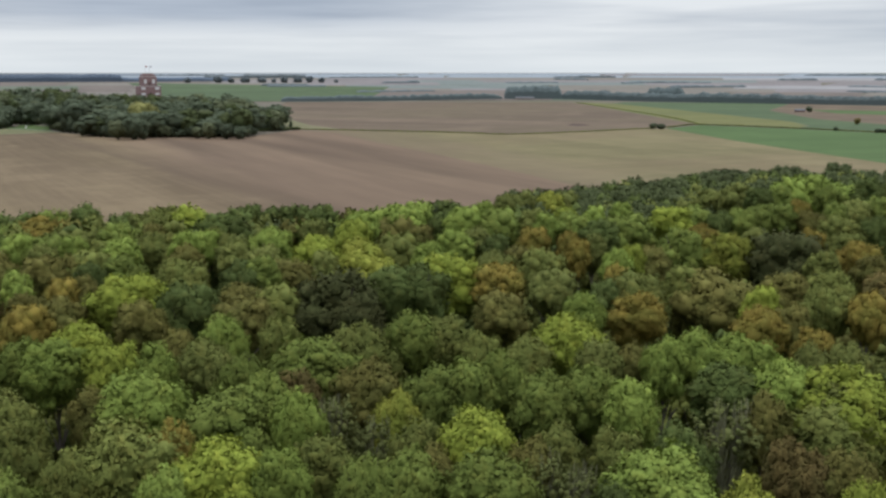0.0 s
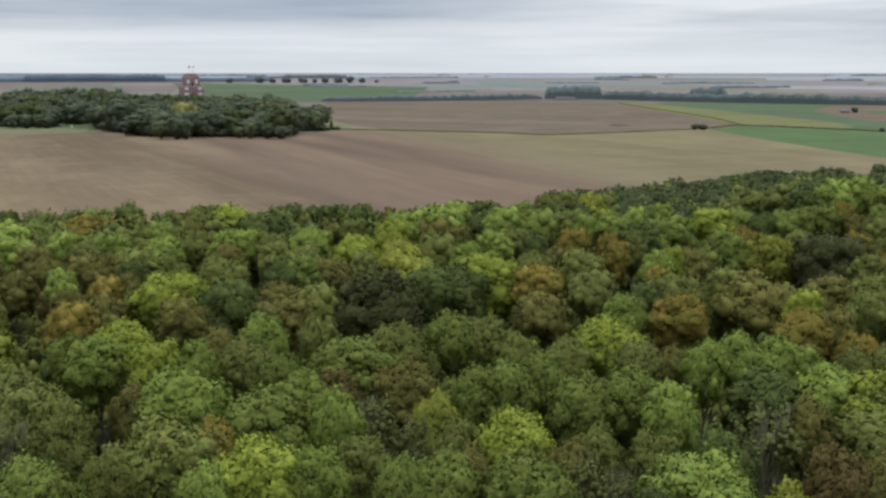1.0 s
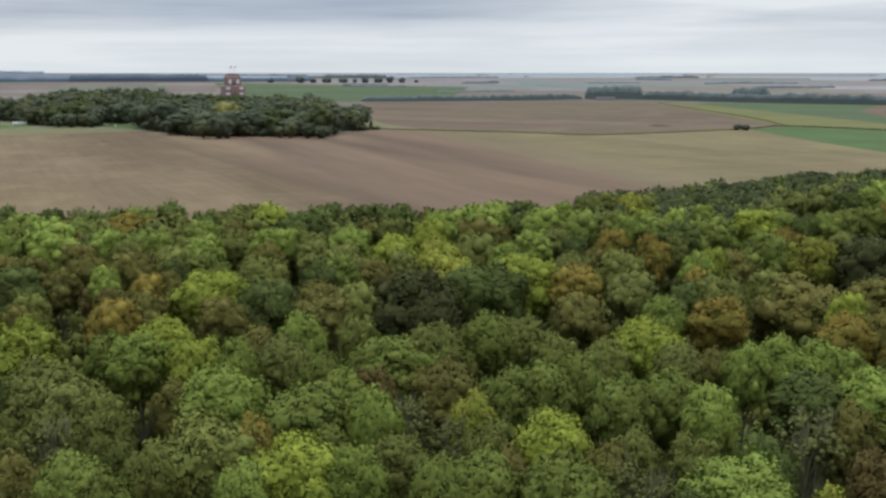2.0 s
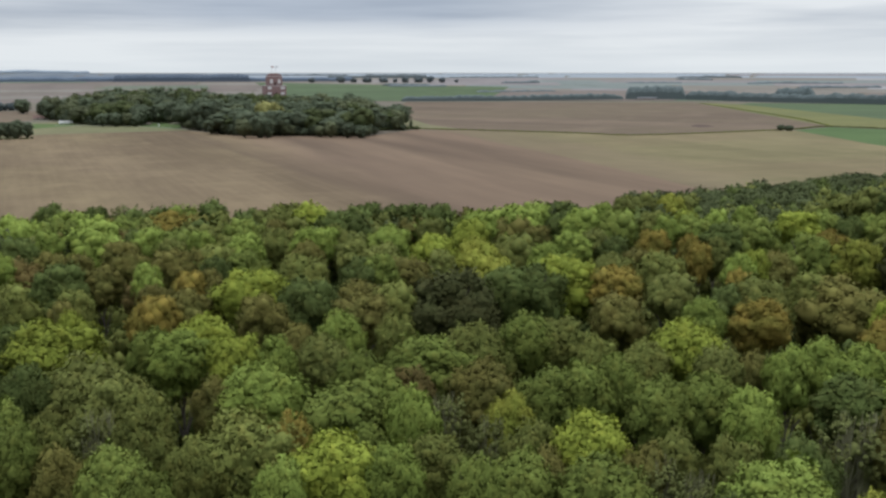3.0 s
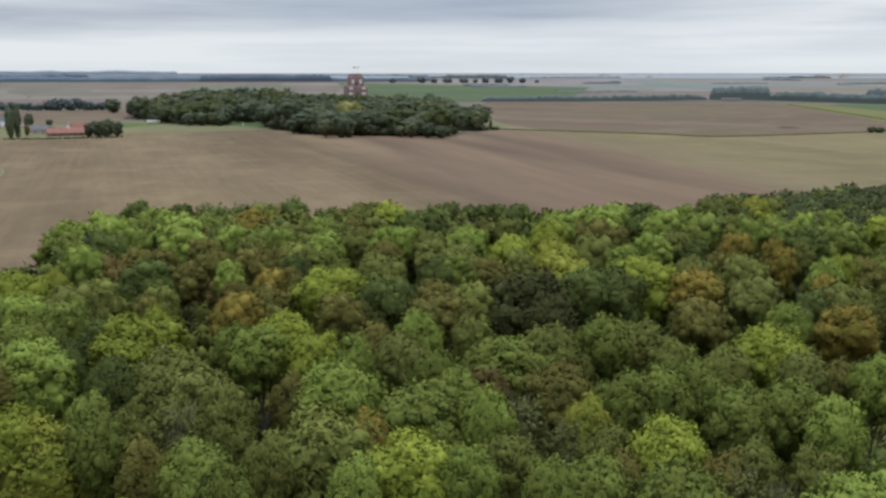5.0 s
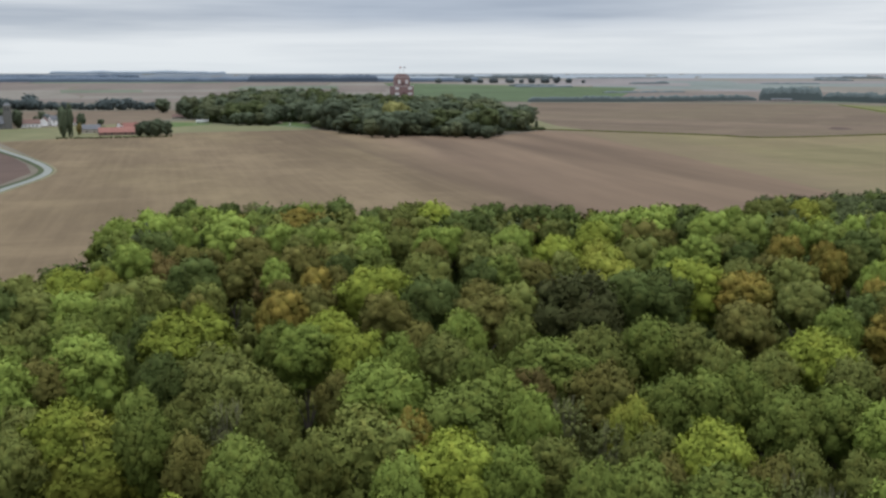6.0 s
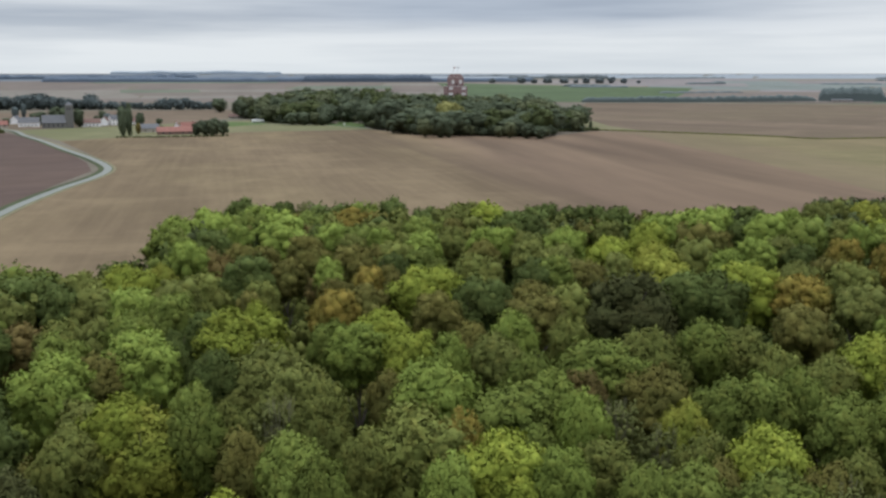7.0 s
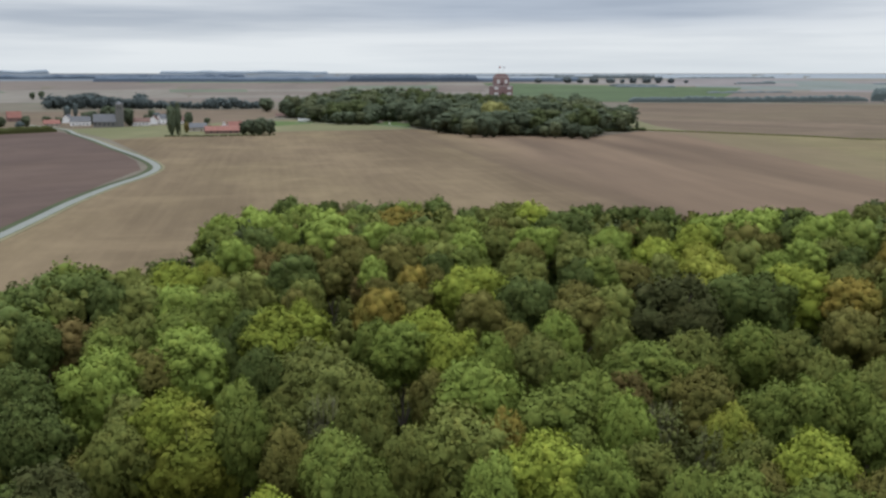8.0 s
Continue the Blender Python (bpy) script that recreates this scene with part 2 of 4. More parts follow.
RISE = ((0, 0), (1850, 0), (2200, 9), (2700, 22.5), (3500, 38), (4200, 45.8), (4850, 50.0))


# the front edge of the wood on the low hill: bearing, distance
WOOD_EDGE = ((10.2, 850), (10.8, 820), (13, 826), (16, 835), (18.2, 842), (19.5, 900), (20.8, 955), (21.1, 1068), (22.8, 1080), (23.05, 1024), (25.6, 1052), (26.6, 1100), (27.8, 1200))


def wood_edge(az):
    return float(np.interp(az, [a for a, _ in WOOD_EDGE], [b for _, b in WOOD_EDGE]))


def terrain(d, az=0.0):
    """Height of the country: level, a low hill under the tower wood, and a long rise to the horizon."""
    s = d - wood_edge(az)
    hill = 11.0 * np.interp(s, (15, 110, 260, 420), (0, 1, 1, 0)) * np.interp(az, (10.5, 12.5, 24.5, 27), (0, 1, 1, 0))
    return float(np.interp(d, [r[0] for r in RISE], [r[1] for r in RISE]) + hill)


def mesh_object(name, verts, faces, mats, parent=None, smooth=False, indices=None):
    me = bpy.data.meshes.new(name)
    me.from_pydata([tuple(v) for v in verts], [], [tuple(f) for f in faces])
    for m in mats if isinstance(mats, (list, tuple)) else [mats]:
        me.materials.append(m)
    if smooth:
        me.polygons.foreach_set("use_smooth", [True] * len(me.polygons))
    if indices is not None:
        me.polygons.foreach_set("material_index", indices)
    me.update()
    ob = new(name, me)
    if parent:
        ob.parent = parent
    return ob


def part(name, bm, mat, parent, label=""):
    me = bpy.data.meshes.new(name)
    bm.normal_update()
    bm.to_mesh(me)
    bm.free()
    me.materials.append(mat)
    ob = new(name, me)
    ob.parent = parent
    return tagged(ob, label)


def box(bm, x0, x1, y0, y1, z0, z1, bevel=0.0):
    m = Matrix.Translation(((x0 + x1) / 2, (y0 + y1) / 2, (z0 + z1) / 2)) @ Matrix.Diagonal((x1 - x0, y1 - y0, z1 - z0, 1))
    made = bmesh.ops.create_cube(bm, size=1, matrix=m)
    if bevel:
        es = {e for v in made["verts"] for e in v.link_edges}
        bmesh.ops.bevel(bm, geom=list(es), offset=bevel, segments=1, affect="EDGES")
    return bm


def land_patch(name, corners, mat, lift, label, category="field", n=10):
    """A sheet of land with four corners (bearing, distance), which follows the rise of the country."""
    p = [Vector((*at(a, d), 0)) for a, d in corners]
    vs, fs = [], []
    for i in range(n + 1):
        for j in range(n + 1):
            u, v = i / n, j / n
            q = (p[0] * (1 - u) + p[1] * u) * (1 - v) + (p[3] * (1 - u) + p[2] * u) * v
            vs.append((q.x, q.y, terrain(math.hypot(q.x, q.y)) + lift))
    for i in range(n):
        for j in range(n):
            a = i * (n + 1) + j
            fs.append((a, a + n + 1, a + n + 2, a + 1))
    ob = mesh_object(name, vs, fs, mat)
    ob.data.validate()
    bm = bmesh.new()
    bm.from_mesh(ob.data)
    bmesh.ops.recalc_face_normals(bm, faces=bm.faces)
    if sum(f.normal.z for f in bm.faces) < 0:
        bmesh.ops.reverse_faces(bm, faces=bm.faces)
    bm.to_mesh(ob.data)
    bm.free()
    return tagged(ob, label, category, kind="structure")


def land_shape(name, outline, mat, lift, label, category="field"):
    """A flat sheet of any outline (bearing, distance)."""
    bm = bmesh.new()
    f = bm.faces.new([bm.verts.new((*at(a, d), lift)) for a, d in outline])
    f.normal_update()
    if f.normal.z < 0:
        f.normal_flip()
    bmesh.ops.triangulate(bm, faces=[f])
    me = bpy.data.meshes.new(name)
    bm.to_mesh(me)
    bm.free()
    me.materials.append(mat)
    return tagged(new(name, me), label, category, kind="structure")


def ribbon(name, line, width, mat, lift, label, category, off=0.0, thick=0.0):
    """A strip of that width along a line of places."""
    pts = [Vector((x, y, 0)) for x, y in line]
    vs, fs = [], []
    for i, q in enumerate(pts):
        t = (pts[min(i + 1, len(pts) - 1)] - pts[max(i - 1, 0)]).normalized()
        s = Vector((-t.y, t.x, 0))
        for k in (-0.5, 0.5):
            w = q + s * (off + k * width)
            vs.append((w.x, w.y, lift + terrain(w.length)))
    for i in range(len(pts) - 1):
        fs.append((2 * i, 2 * i + 1, 2 * i + 3, 2 * i + 2)[::-1])
    ob = mesh_object(name, vs, fs, mat)
    return tagged(ob, label, category, kind="structure")


def smooth_line(pts, n=6):
    """A Catmull-Rom line through places given by bearing and distance."""
    p = [np.array(at(a, d)) for a, d in pts]
    p = [2 * p[0] - p[1]] + p + [2 * p[-1] - p[-2]]
    out = []
    for i in range(1, len(p) - 2):
        for k in range(n):
            t = k / n
            out.append(tuple(0.5 * (2 * p[i] + (p[i + 1] - p[i - 1]) * t + (2 * p[i - 1] - 5 * p[i] + 4 * p[i + 1] - p[i + 2]) * t * t
                                    + (3 * p[i] - p[i - 1] - 3 * p[i + 1] + p[i + 2]) * t ** 3)))
    out.append(tuple(p[-2]))
    return out


# ---- trees ----
ICO = {}


def ico(level):
    if level not in ICO:
        bm = bmesh.new()
        bmesh.ops.create_icosphere(bm, subdivisions=level, radius=1)
        ICO[level] = (np.array([v.co[:] for v in bm.verts]), np.array([[v.index for v in f.verts] for f in bm.faces]))
        bm.free()
    return ICO[level]


def crown_arrays(seed, leaves, size, lobes=20, lobe=0.36, drop=1.2, heart=0.84, tilt=0.50, taper=0.25, clumps=6, ragged=0.16):
    """A crown one metre in radius whose top is at height 1 and whose foot is at -drop: a dome of boughs, each a solid heart under a coat of leaf sprays.
    Gives the points, the heart's triangles, the sprays' triangles and the way each point faces."""
    r = np.random.RandomState(seed)
    k = np.arange(lobes) + 0.5
    z = np.clip(1 - 1.75 * k / lobes + r.uniform(-0.10, 0.10, lobes), -0.8, 0.96)
    g = 2.39996 * k + r.uniform(-0.45, 0.45, lobes)
    rs = lobe * r.uniform(0.72, 1.25, lobes)
    q = np.sqrt(1 - z * z)
    reach = (1 - rs) * r.uniform(0.96 - ragged, 0.96 + ragged, lobes)
    way = np.stack([q * np.cos(g), q * np.sin(g), z], 1)
    cs = way * reach[:, None]
    # smaller clumps stand out of every bough
    m = clumps * lobes
    own = np.repeat(np.arange(lobes), clumps)
    out = r.normal(size=(m, 3)) + 0.9 * way[own] + np.array([0, 0, 0.25])
    out /= np.linalg.norm(out, axis=1)[:, None]
    rc = rs[own] * r.uniform(0.36, 0.64, m)
    cc = cs[own] + out * (rs[own] * r.uniform(0.58, 0.88, m))[:, None]
    cs = np.concatenate([cs, cc, [[0, 0, 0.05], [0.12, -0.1, -0.35]]])
    rs = np.concatenate([rs * 0.92, rc, [0.62, 0.58]])

    def shaped(w):
        # below its widest part the crown is longer and draws in
        w = w.copy()
        low = np.clip(-w[:, 2], 0, 1)
        w[:, :2] *= (1 - taper * low ** 1.5)[:, None]
        w[:, 2] = np.where(w[:, 2] < 0, w[:, 2] * drop, w[:, 2])
        return w

    waves = [(r.normal(size=3) * f, r.uniform(0, 6.28), m) for f, m in ((5, 0.05), (6, 0.05), (9, 0.045), (11, 0.04), (16, 0.04), (21, 0.035), (27, 0.03))]

    def ruffle(w):
        return 1 + sum(m * np.sin(w @ v + p) for v, p, m in waves)

    iv, jf = ico(1)
    verts, norms, faces = [], [], []
    base = 0
    for c, q in zip(cs, rs):
        w = c + iv * q * heart
        verts.append(c + iv * q * heart * ruffle(w)[:, None])
        norms.append(iv)
        faces.append(jf + base)
        base += len(iv)
    # tufts on the outside of the boughs, then the sprays of every tuft
    each = 7
    n = int(leaves / each * 2.6)
    which = r.choice(len(cs), n, p=rs ** 1.5 / (rs ** 1.5).sum())
    v = r.normal(size=(n, 3))
    v[:, 2] += 0.25
    v /= np.linalg.norm(v, axis=1)[:, None]
    p = cs[which] + v * rs[which][:, None]
    p = cs[which] + v * (rs[which] * ruffle(p) * r.uniform(0.90, 1.12, n) + (r.uniform(0, 1, n) < 0.2) * r.uniform(0, 0.07, n))[:, None]
    dist = np.linalg.norm(p[:, None, :] - cs[None], axis=2) / rs[None]
    dist[np.arange(n), which] = 9
    keep = np.where(dist.min(1) > 0.82)[0][:leaves // each]
    p, v = np.repeat(p[keep], each, axis=0), np.repeat(v[keep], each, axis=0)
    n = len(p)
    away = r.normal(size=(n, 3))
    away /= np.linalg.norm(away, axis=1)[:, None]
    p = p + away * size * r.uniform(0.5, 2.3, n)[:, None]
    dome = p / np.maximum(np.linalg.norm(p, axis=1), 0.05)[:, None]
    face = 0.32 * v + 0.75 * dome + 0.24 * away
    face /= np.linalg.norm(face, axis=1)[:, None]
    nor = face + r.normal(scale=tilt, size=(n, 3))
    nor /= np.linalg.norm(nor, axis=1)[:, None]
    a = np.cross(nor, r.normal(size=(n, 3)))
    a /= np.linalg.norm(a, axis=1)[:, None]
    b = np.cross(nor, a)
    s = size * r.uniform(0.6, 1.4, n)[:, None]
    leaf = np.stack([p + a * s, p - a * s * 0.55 + b * s * 0.75, p - a * s * 0.55 - b * s * 0.75], 1).reshape(-1, 3)
    soft = 0.7 * face + 0.3 * nor
    soft /= np.linalg.norm(soft, axis=1)[:, None]
    lf = np.arange(3 * n).reshape(-1, 3) + base
    vv = shaped(np.concatenate(verts + [leaf]))
    vv[:, 2] += 1 - np.percentile(vv[:, 2], 99.7)
    return vv, np.concatenate(faces), lf, np.concatenate(norms + [np.repeat(soft, 3, axis=0)])


def crown_mesh(name, arrays):
    vv, tris, lf, nn = arrays
    me = bpy.data.meshes.new(name)
    me.from_pydata(vv.tolist(), [], tris.tolist() + lf.tolist())
    me.polygons.foreach_set("use_smooth", [True] * (len(tris) + len(lf)))
    me.materials.append(LEAF["g"])
    me.update()
    me.normals_split_custom_set_from_vertices(nn.tolist())
    return me


def limb(bm, a, b, ra, rb, sides=6):
    a, b = Vector(a), Vector(b)
    m = Matrix.Translation((a + b) / 2) @ (b - a).to_track_quat("Z", "Y").to_matrix().to_4x4()
    bmesh.ops.create_cone(bm, cap_ends=True, segments=sides, radius1=ra, radius2=rb, depth=(b - a).length, matrix=m)


def trunk_mesh(seed, twiggy=False):
    """Trunk and limbs of a tree one metre high and one metre in crown radius (scaled for each tree)."""
    r = random.Random(seed)
    bm = bmesh.new()
    limb(bm, (0, 0, -0.01), (0.01, 0.0, 0.28), 0.075, 0.055, 8)
    limb(bm, (0.01, 0, 0.27), (0.03, 0.02, 0.80), 0.055, 0.015, 7)
    for k in range(26 if twiggy else 7):
        g, z = k * 2.4 + r.random(), r.uniform(0.26, 0.62)
        reach = r.uniform(0.35, 0.72)
        mid = (math.cos(g) * reach * 0.6, math.sin(g) * reach * 0.6, z + r.uniform(0.14, 0.22))
        thin = 0.65 if twiggy else 1
        limb(bm, (0.02, 0, z), mid, 0.028 * thin, 0.016 * thin, 5)
        end = (math.cos(g) * reach, math.sin(g) * reach, min(0.97, z + r.uniform(0.26, 0.42)))
        limb(bm, mid, end, 0.016 * thin, 0.004, 4)
        if twiggy:
            for i in range(4):
                e2 = (mid[0] * 1.15 + r.uniform(-0.16, 0.16), mid[1] * 1.15 + r.uniform(-0.16, 0.16), min(1.04, end[2] + r.uniform(0.06, 0.22)))
                limb(bm, mid, e2, 0.015, 0.007, 3)
    me = bpy.data.meshes.new("trunk")
    bm.to_mesh(me)
    bm.free()
    me.materials.append(TWIG if twiggy else BARK)
    return me


NEAR = [crown_mesh("crown", crown_arrays(10 + k, 9400, 0.041, 10 + 3 * (k % 4), 0.48 - 0.035 * (k % 4), 1.2, 0.76, ragged=0.18)) for k in range(8)]
MIDDLE = [crown_mesh("crown", crown_arrays(30 + k, 4900, 0.042, 10 + 3 * (k % 4), 0.54 - 0.035 * (k % 4), 1.2, 0.90, 0.55, clumps=3, ragged=0.09)) for k in range(8)]
EDGE = [crown_mesh("crown", crown_arrays(130 + k, 3000, 0.052, 12 + 3 * (k % 4), 0.50 - 0.03 * (k % 4), 2.0, 0.90, taper=0.1, clumps=3, ragged=0.09)) for k in range(6)]
FAR = [crown_mesh("crown", crown_arrays(50 + k, 1700, 0.048, 11 + 2 * (k % 3), 0.52, 2.2, 0.88, 0.45, 0.1, 1, 0.10)) for k in range(6)]
THIN = [crown_mesh("crown", crown_arrays(70 + k, 1500, 0.040, 14, 0.36, 1.5, 0.35, 0.8)) for k in range(2)]
TRUNKS = [trunk_mesh(k) for k in range(4)]
TWIGGY = [trunk_mesh(40 + k, True) for k in range(2)]
HEIGHT = {"d": 19, "g": 19.5, "l": 20, "y": 20, "o": 18.5, "b": 18, "r": 17.5, "s": 19, "v": 18.5, "w": 19, "k": 20, "t": 12.5, "n": 17, "f": 24}
LOOKS = {
    "d": "tall broadleaf tree with a dark green crown", "g": "broadleaf tree with a rounded mid-green crown",
    "l": "broadleaf tree with a fresh light green crown", "y": "broadleaf tree with a yellow-green early autumn crown",
    "w": "broadleaf tree turning golden yellow in autumn", "o": "autumn tree with an orange-brown crown",
    "b": "broadleaf tree with a dull olive-brown crown", "r": "autumn tree with a russet brown crown",
    "s": "broadleaf tree with a soft grey-green crown", "v": "broadleaf tree with an olive green crown",
    "k": "large tree with a very dark brownish-green crown", "t": "low dark green thicket tree at the forest edge",
    "n": "half-bare tree with thin leaves and grey upright twigs", "f": "tall dark green tree of the wood round the tower",
}
planted = []
count = 0
# the forest's outer edge: bearing, distance
RIM = ((-60, 435), (-30, 435), (-23.4, 432), (-18, 416), (-11, 380), (-6, 352), (-4, 334), (-2.6, 300), (-0.5, 260), (3, 248), (10, 240), (20, 235), (26, 232), (31, 228), (32.5, 207), (33.5, 188), (37, 178), (41.5, 170), (43.5, 152),
       (50, 125), (60, 110))
# where the tall trees end and the thicket begins
TALL = ((-60, 345), (-23.4, 345), (-18, 325), (-11, 284), (-4.7, 266), (-0.5, 258))


def rim(az):
    return float(np.interp(az, [a for a, _ in RIM], [b for _, b in RIM]))


def tall_rim(az):
    return rim(az) if az > -0.5 else float(np.interp(az, [a for a, _ in TALL], [b for _, b in TALL]))


def tree(az, d, radius, kind, height=None, depth=None, group="trees of the forest", z=0.0, label="", leaves=None, name=""):
    global count
    count += 1
    r = random.Random(count * 7 + 3)
    h = height or HEIGHT[kind]
    if not height and az < -0.5 and d > tall_rim(az):
        h, radius = min(h, 16.0), radius * 1.3
    edge = d > tall_rim(az) - 18 or kind == "t"
    deep = depth or (min(h * 0.34, max(radius * 1.25, 4.4)) if edge else max(radius * r.uniform(0.92, 1.18), 4.0))
    name = name or {"o": "autumn_tree", "w": "autumn_tree", "r": "autumn_tree", "n": "half_bare_tree", "t": "bush"}.get(kind, "tree")
    root = new(name)
    root.location = (*at(az, d), z)
    root.rotation_euler[2] = r.uniform(0, 6.28)
    tagged(root, label or LOOKS[kind], name.replace("_", " "), group)
    trunk = new("trunk", r.choice(TWIGGY if kind == "n" else TRUNKS))
    trunk.parent = root
    trunk.scale = (radius, radius, h * 0.97)
    pool = THIN if kind == "n" else FAR if d > 420 else EDGE if edge else NEAR if d < 140 else MIDDLE
    crown = new("crown", r.choice(pool))
    crown.parent = root
    wide = radius * (1.0 if d > 420 else 1.2 if edge else 1.07)
    crown.scale = (wide * r.uniform(0.90, 1.14), wide * r.uniform(0.90, 1.14), deep)
    crown.location = (0, 0, h - deep)
    crown.material_slots[0].link = "OBJECT"
    crown.material_slots[0].material = LEAF[leaves or kind]
    planted.append((*at(az, d), radius))
    return root


def plant(rows):
    for az, d, radius, kind in rows:
        tree(az, d, max(radius, 2.5) * (0.72 if kind == "t" else 1), kind)


def crowd(name, places, label, category, pool_seed=90, leaves=160, size=0.2, mats="f", lobes=10, lobe=0.46, drop=1.2, clumps=2):
    """Woods too far off to tell tree from tree: many small crowns in one mesh. Places: x, y, z of the foot, radius, height, material number."""
    protos = [crown_arrays(pool_seed + k, leaves, size, lobes, lobe, drop, taper=0.12, clumps=clumps if leaves > 250 else 0) for k in range(4)]
    vs, ts, ns, mi = [], [], [], []
    base = 0
    r = np.random.RandomState(pool_seed)
    for x, y, z, rad, h, m in places:
        vv, tris, lf, nn = protos[r.randint(4)]
        g = r.uniform(0, 6.28)
        c, s = math.cos(g), math.sin(g)
        deep = h / (1 + drop) if drop > 1.5 else min(h * 0.5, rad * 1.15)
        vs.append(np.stack([(vv[:, 0] * c - vv[:, 1] * s) * rad + x, (vv[:, 0] * s + vv[:, 1] * c) * rad + y, vv[:, 2] * deep + z + h - deep], 1))
        ns.append(np.stack([nn[:, 0] * c - nn[:, 1] * s, nn[:, 0] * s + nn[:, 1] * c, nn[:, 2]], 1))
        ts += [tris + base, lf + base]
        mi += [m] * (len(tris) + len(lf))
        base += len(vv)
    me = bpy.data.meshes.new(name)
    me.from_pydata(np.concatenate(vs).tolist(), [], np.concatenate(ts).tolist())
    for k in mats:
        me.materials.append(LEAF[k])
    me.polygons.foreach_set("material_index", mi)
    me.polygons.foreach_set("use_smooth", [True] * len(mi))
    me.update()
    me.normals_split_custom_set_from_vertices(np.concatenate(ns).tolist())
    return tagged(new(name, me), label, category, kind="stuff")


# ---- ground ----
def ground_sheet():
    rings = [0, 60, 120, 250, 500, 750] + list(range(820, 1700, 20)) + [1850, 2025, 2200, 2450, 2700, 3100, 3500, 3850, 4200, 4500, 4850]
    n = 480
    vs, fs = [(0, 0, 0)], []
    for d in rings[1:]:
        vs += [(*at(360 * k / n, d), terrain(d, 360 * k / n)) for k in range(n)]
    for k in range(n):
        fs.append((0, 1 + k, 1 + (k + 1) % n))
    for i in range(len(rings) - 2):
        for k in range(n):
            a, b = 1 + i * n + k, 1 + i * n + (k + 1) % n
            fs.append((a, a + n, b + n, b))
    tagged(mesh_object("ground", vs, fs, LAND), "open rolling farmland reaching to the horizon", "ground", kind="structure")


ground_sheet()

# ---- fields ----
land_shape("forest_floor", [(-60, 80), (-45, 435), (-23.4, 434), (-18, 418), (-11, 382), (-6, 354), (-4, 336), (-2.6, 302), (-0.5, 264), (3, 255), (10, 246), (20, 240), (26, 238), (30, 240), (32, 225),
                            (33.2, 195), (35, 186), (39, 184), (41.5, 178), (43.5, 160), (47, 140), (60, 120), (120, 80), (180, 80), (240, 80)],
           FOREST_FLOOR, 0.12, "dark forest floor under the trees", "ground")
land_shape("field_1", [(-20, 250), (-13, 385), (-8.7, 440), (-4.6, 513), (0.2, 632), (3.6, 742), (6.0, 868), (8.1, 920), (10.7, 830), (18, 850), (20.7, 930), (28, 905), (30, 858), (34, 850), (37.2, 822),
                       (35.9, 694), (34.9, 613), (34.7, 564), (36.9, 488), (39.8, 403), (42.7, 341), (46, 290), (46, 60)],
           SOIL, 0.05, "broad ploughed field of brown soil with paler streaks")
land_shape("field_2", [(-20, 250), (-13, 385), (-8.7, 440), (-4.6, 513), (0.2, 632), (3.6, 742), (6.0, 868), (8.1, 928), (1, 880), (-3.7, 846), (-7.4, 884), (-11.1, 948), (-12.3, 955), (-15.9, 795), (-19.4, 703), (-23.5, 623),
                       (-32, 520), (-32, 150)], STUBBLE, 0.06, "harvested field of pale tan stubble")
land_shape("field_3", [(8.1, 932), (1, 884), (-3.7, 850), (-7.4, 888), (-11.1, 952), (-14.1, 1034), (-7.0, 1820), (8.7, 1800), (10, 1200)], SOIL_PALE, 0.05, "bare field of pale brown soil beyond the hedge")
land_shape("field_4", [(-12.3, 960), (-15.9, 795), (-19.4, 703), (-23.5, 623), (-32, 540), (-32, 900), (-23.4, 938), (-18.8, 984), (-14.1, 1026)], GREEN, 0.07, "bright green field of young crop")
land_shape("field_5", [(-14.1, 1036), (-7.1, 1820), (-9.4, 1735), (-18.75, 1129), (-19.6, 1040), (-19.0, 998), (-18.8, 996)], YELLOW, 0.08, "narrow strip of yellow mustard crop")
land_shape("field_6", [(-9.4, 1738), (-10, 1815), (-18.7, 1810), (-17.6, 1460), (-20, 1200), (-26, 1030), (-26, 930), (-19.0, 994), (-19.7, 1040), (-18.75, 1132)], GREEN_DARK, 0.07, "strip of dark green crop between bare fields")
land_shape("field_7", [(-18.7, 1790), (-17.6, 1455), (-20, 1200), (-26, 1030), (-30, 1000), (-30, 1600)], SOIL_PALE, 0.06, "bare field of pale pinkish soil")
land_shape("field_8", [(-19.5, 1500), (-21, 1380), (-30, 1280), (-30, 1480)], GREEN, 0.09, "far strip of green crop")
land_shape("field_9", [(38.2, 815), (40.0, 985), (50, 930), (55, 300), (46.5, 296), (43.3, 343), (40.4, 407), (37.6, 493), (35.7, 560), (35.9, 613), (36.8, 694)], SOIL_DARK, 0.06, "dark ploughed field inside the bend of the road")
land_shape("meadow", [(37.2, 826), (34, 852), (30, 860), (28, 908), (20.7, 934), (19, 1000), (26, 1150), (31, 1080), (37, 1010), (39.4, 985)], GRASS, 0.06, "green meadow grass beside farm and wood", "meadow")
land_shape("field_corner", [(8.9, 918), (9.4, 1080), (8.4, 1120), (7.4, 1000), (5.2, 908), (7.6, 928)], GRASS, 0.09, "rough green grass in the corner behind the hedge", "meadow")
land_shape("field_12", [(28.2, 1200), (31, 1085), (37, 1015), (39.4, 990), (41.5, 1000), (50, 960), (50, 1500), (28, 1470)], SOIL_PALE, 0.05, "bare brown fields behind the village")

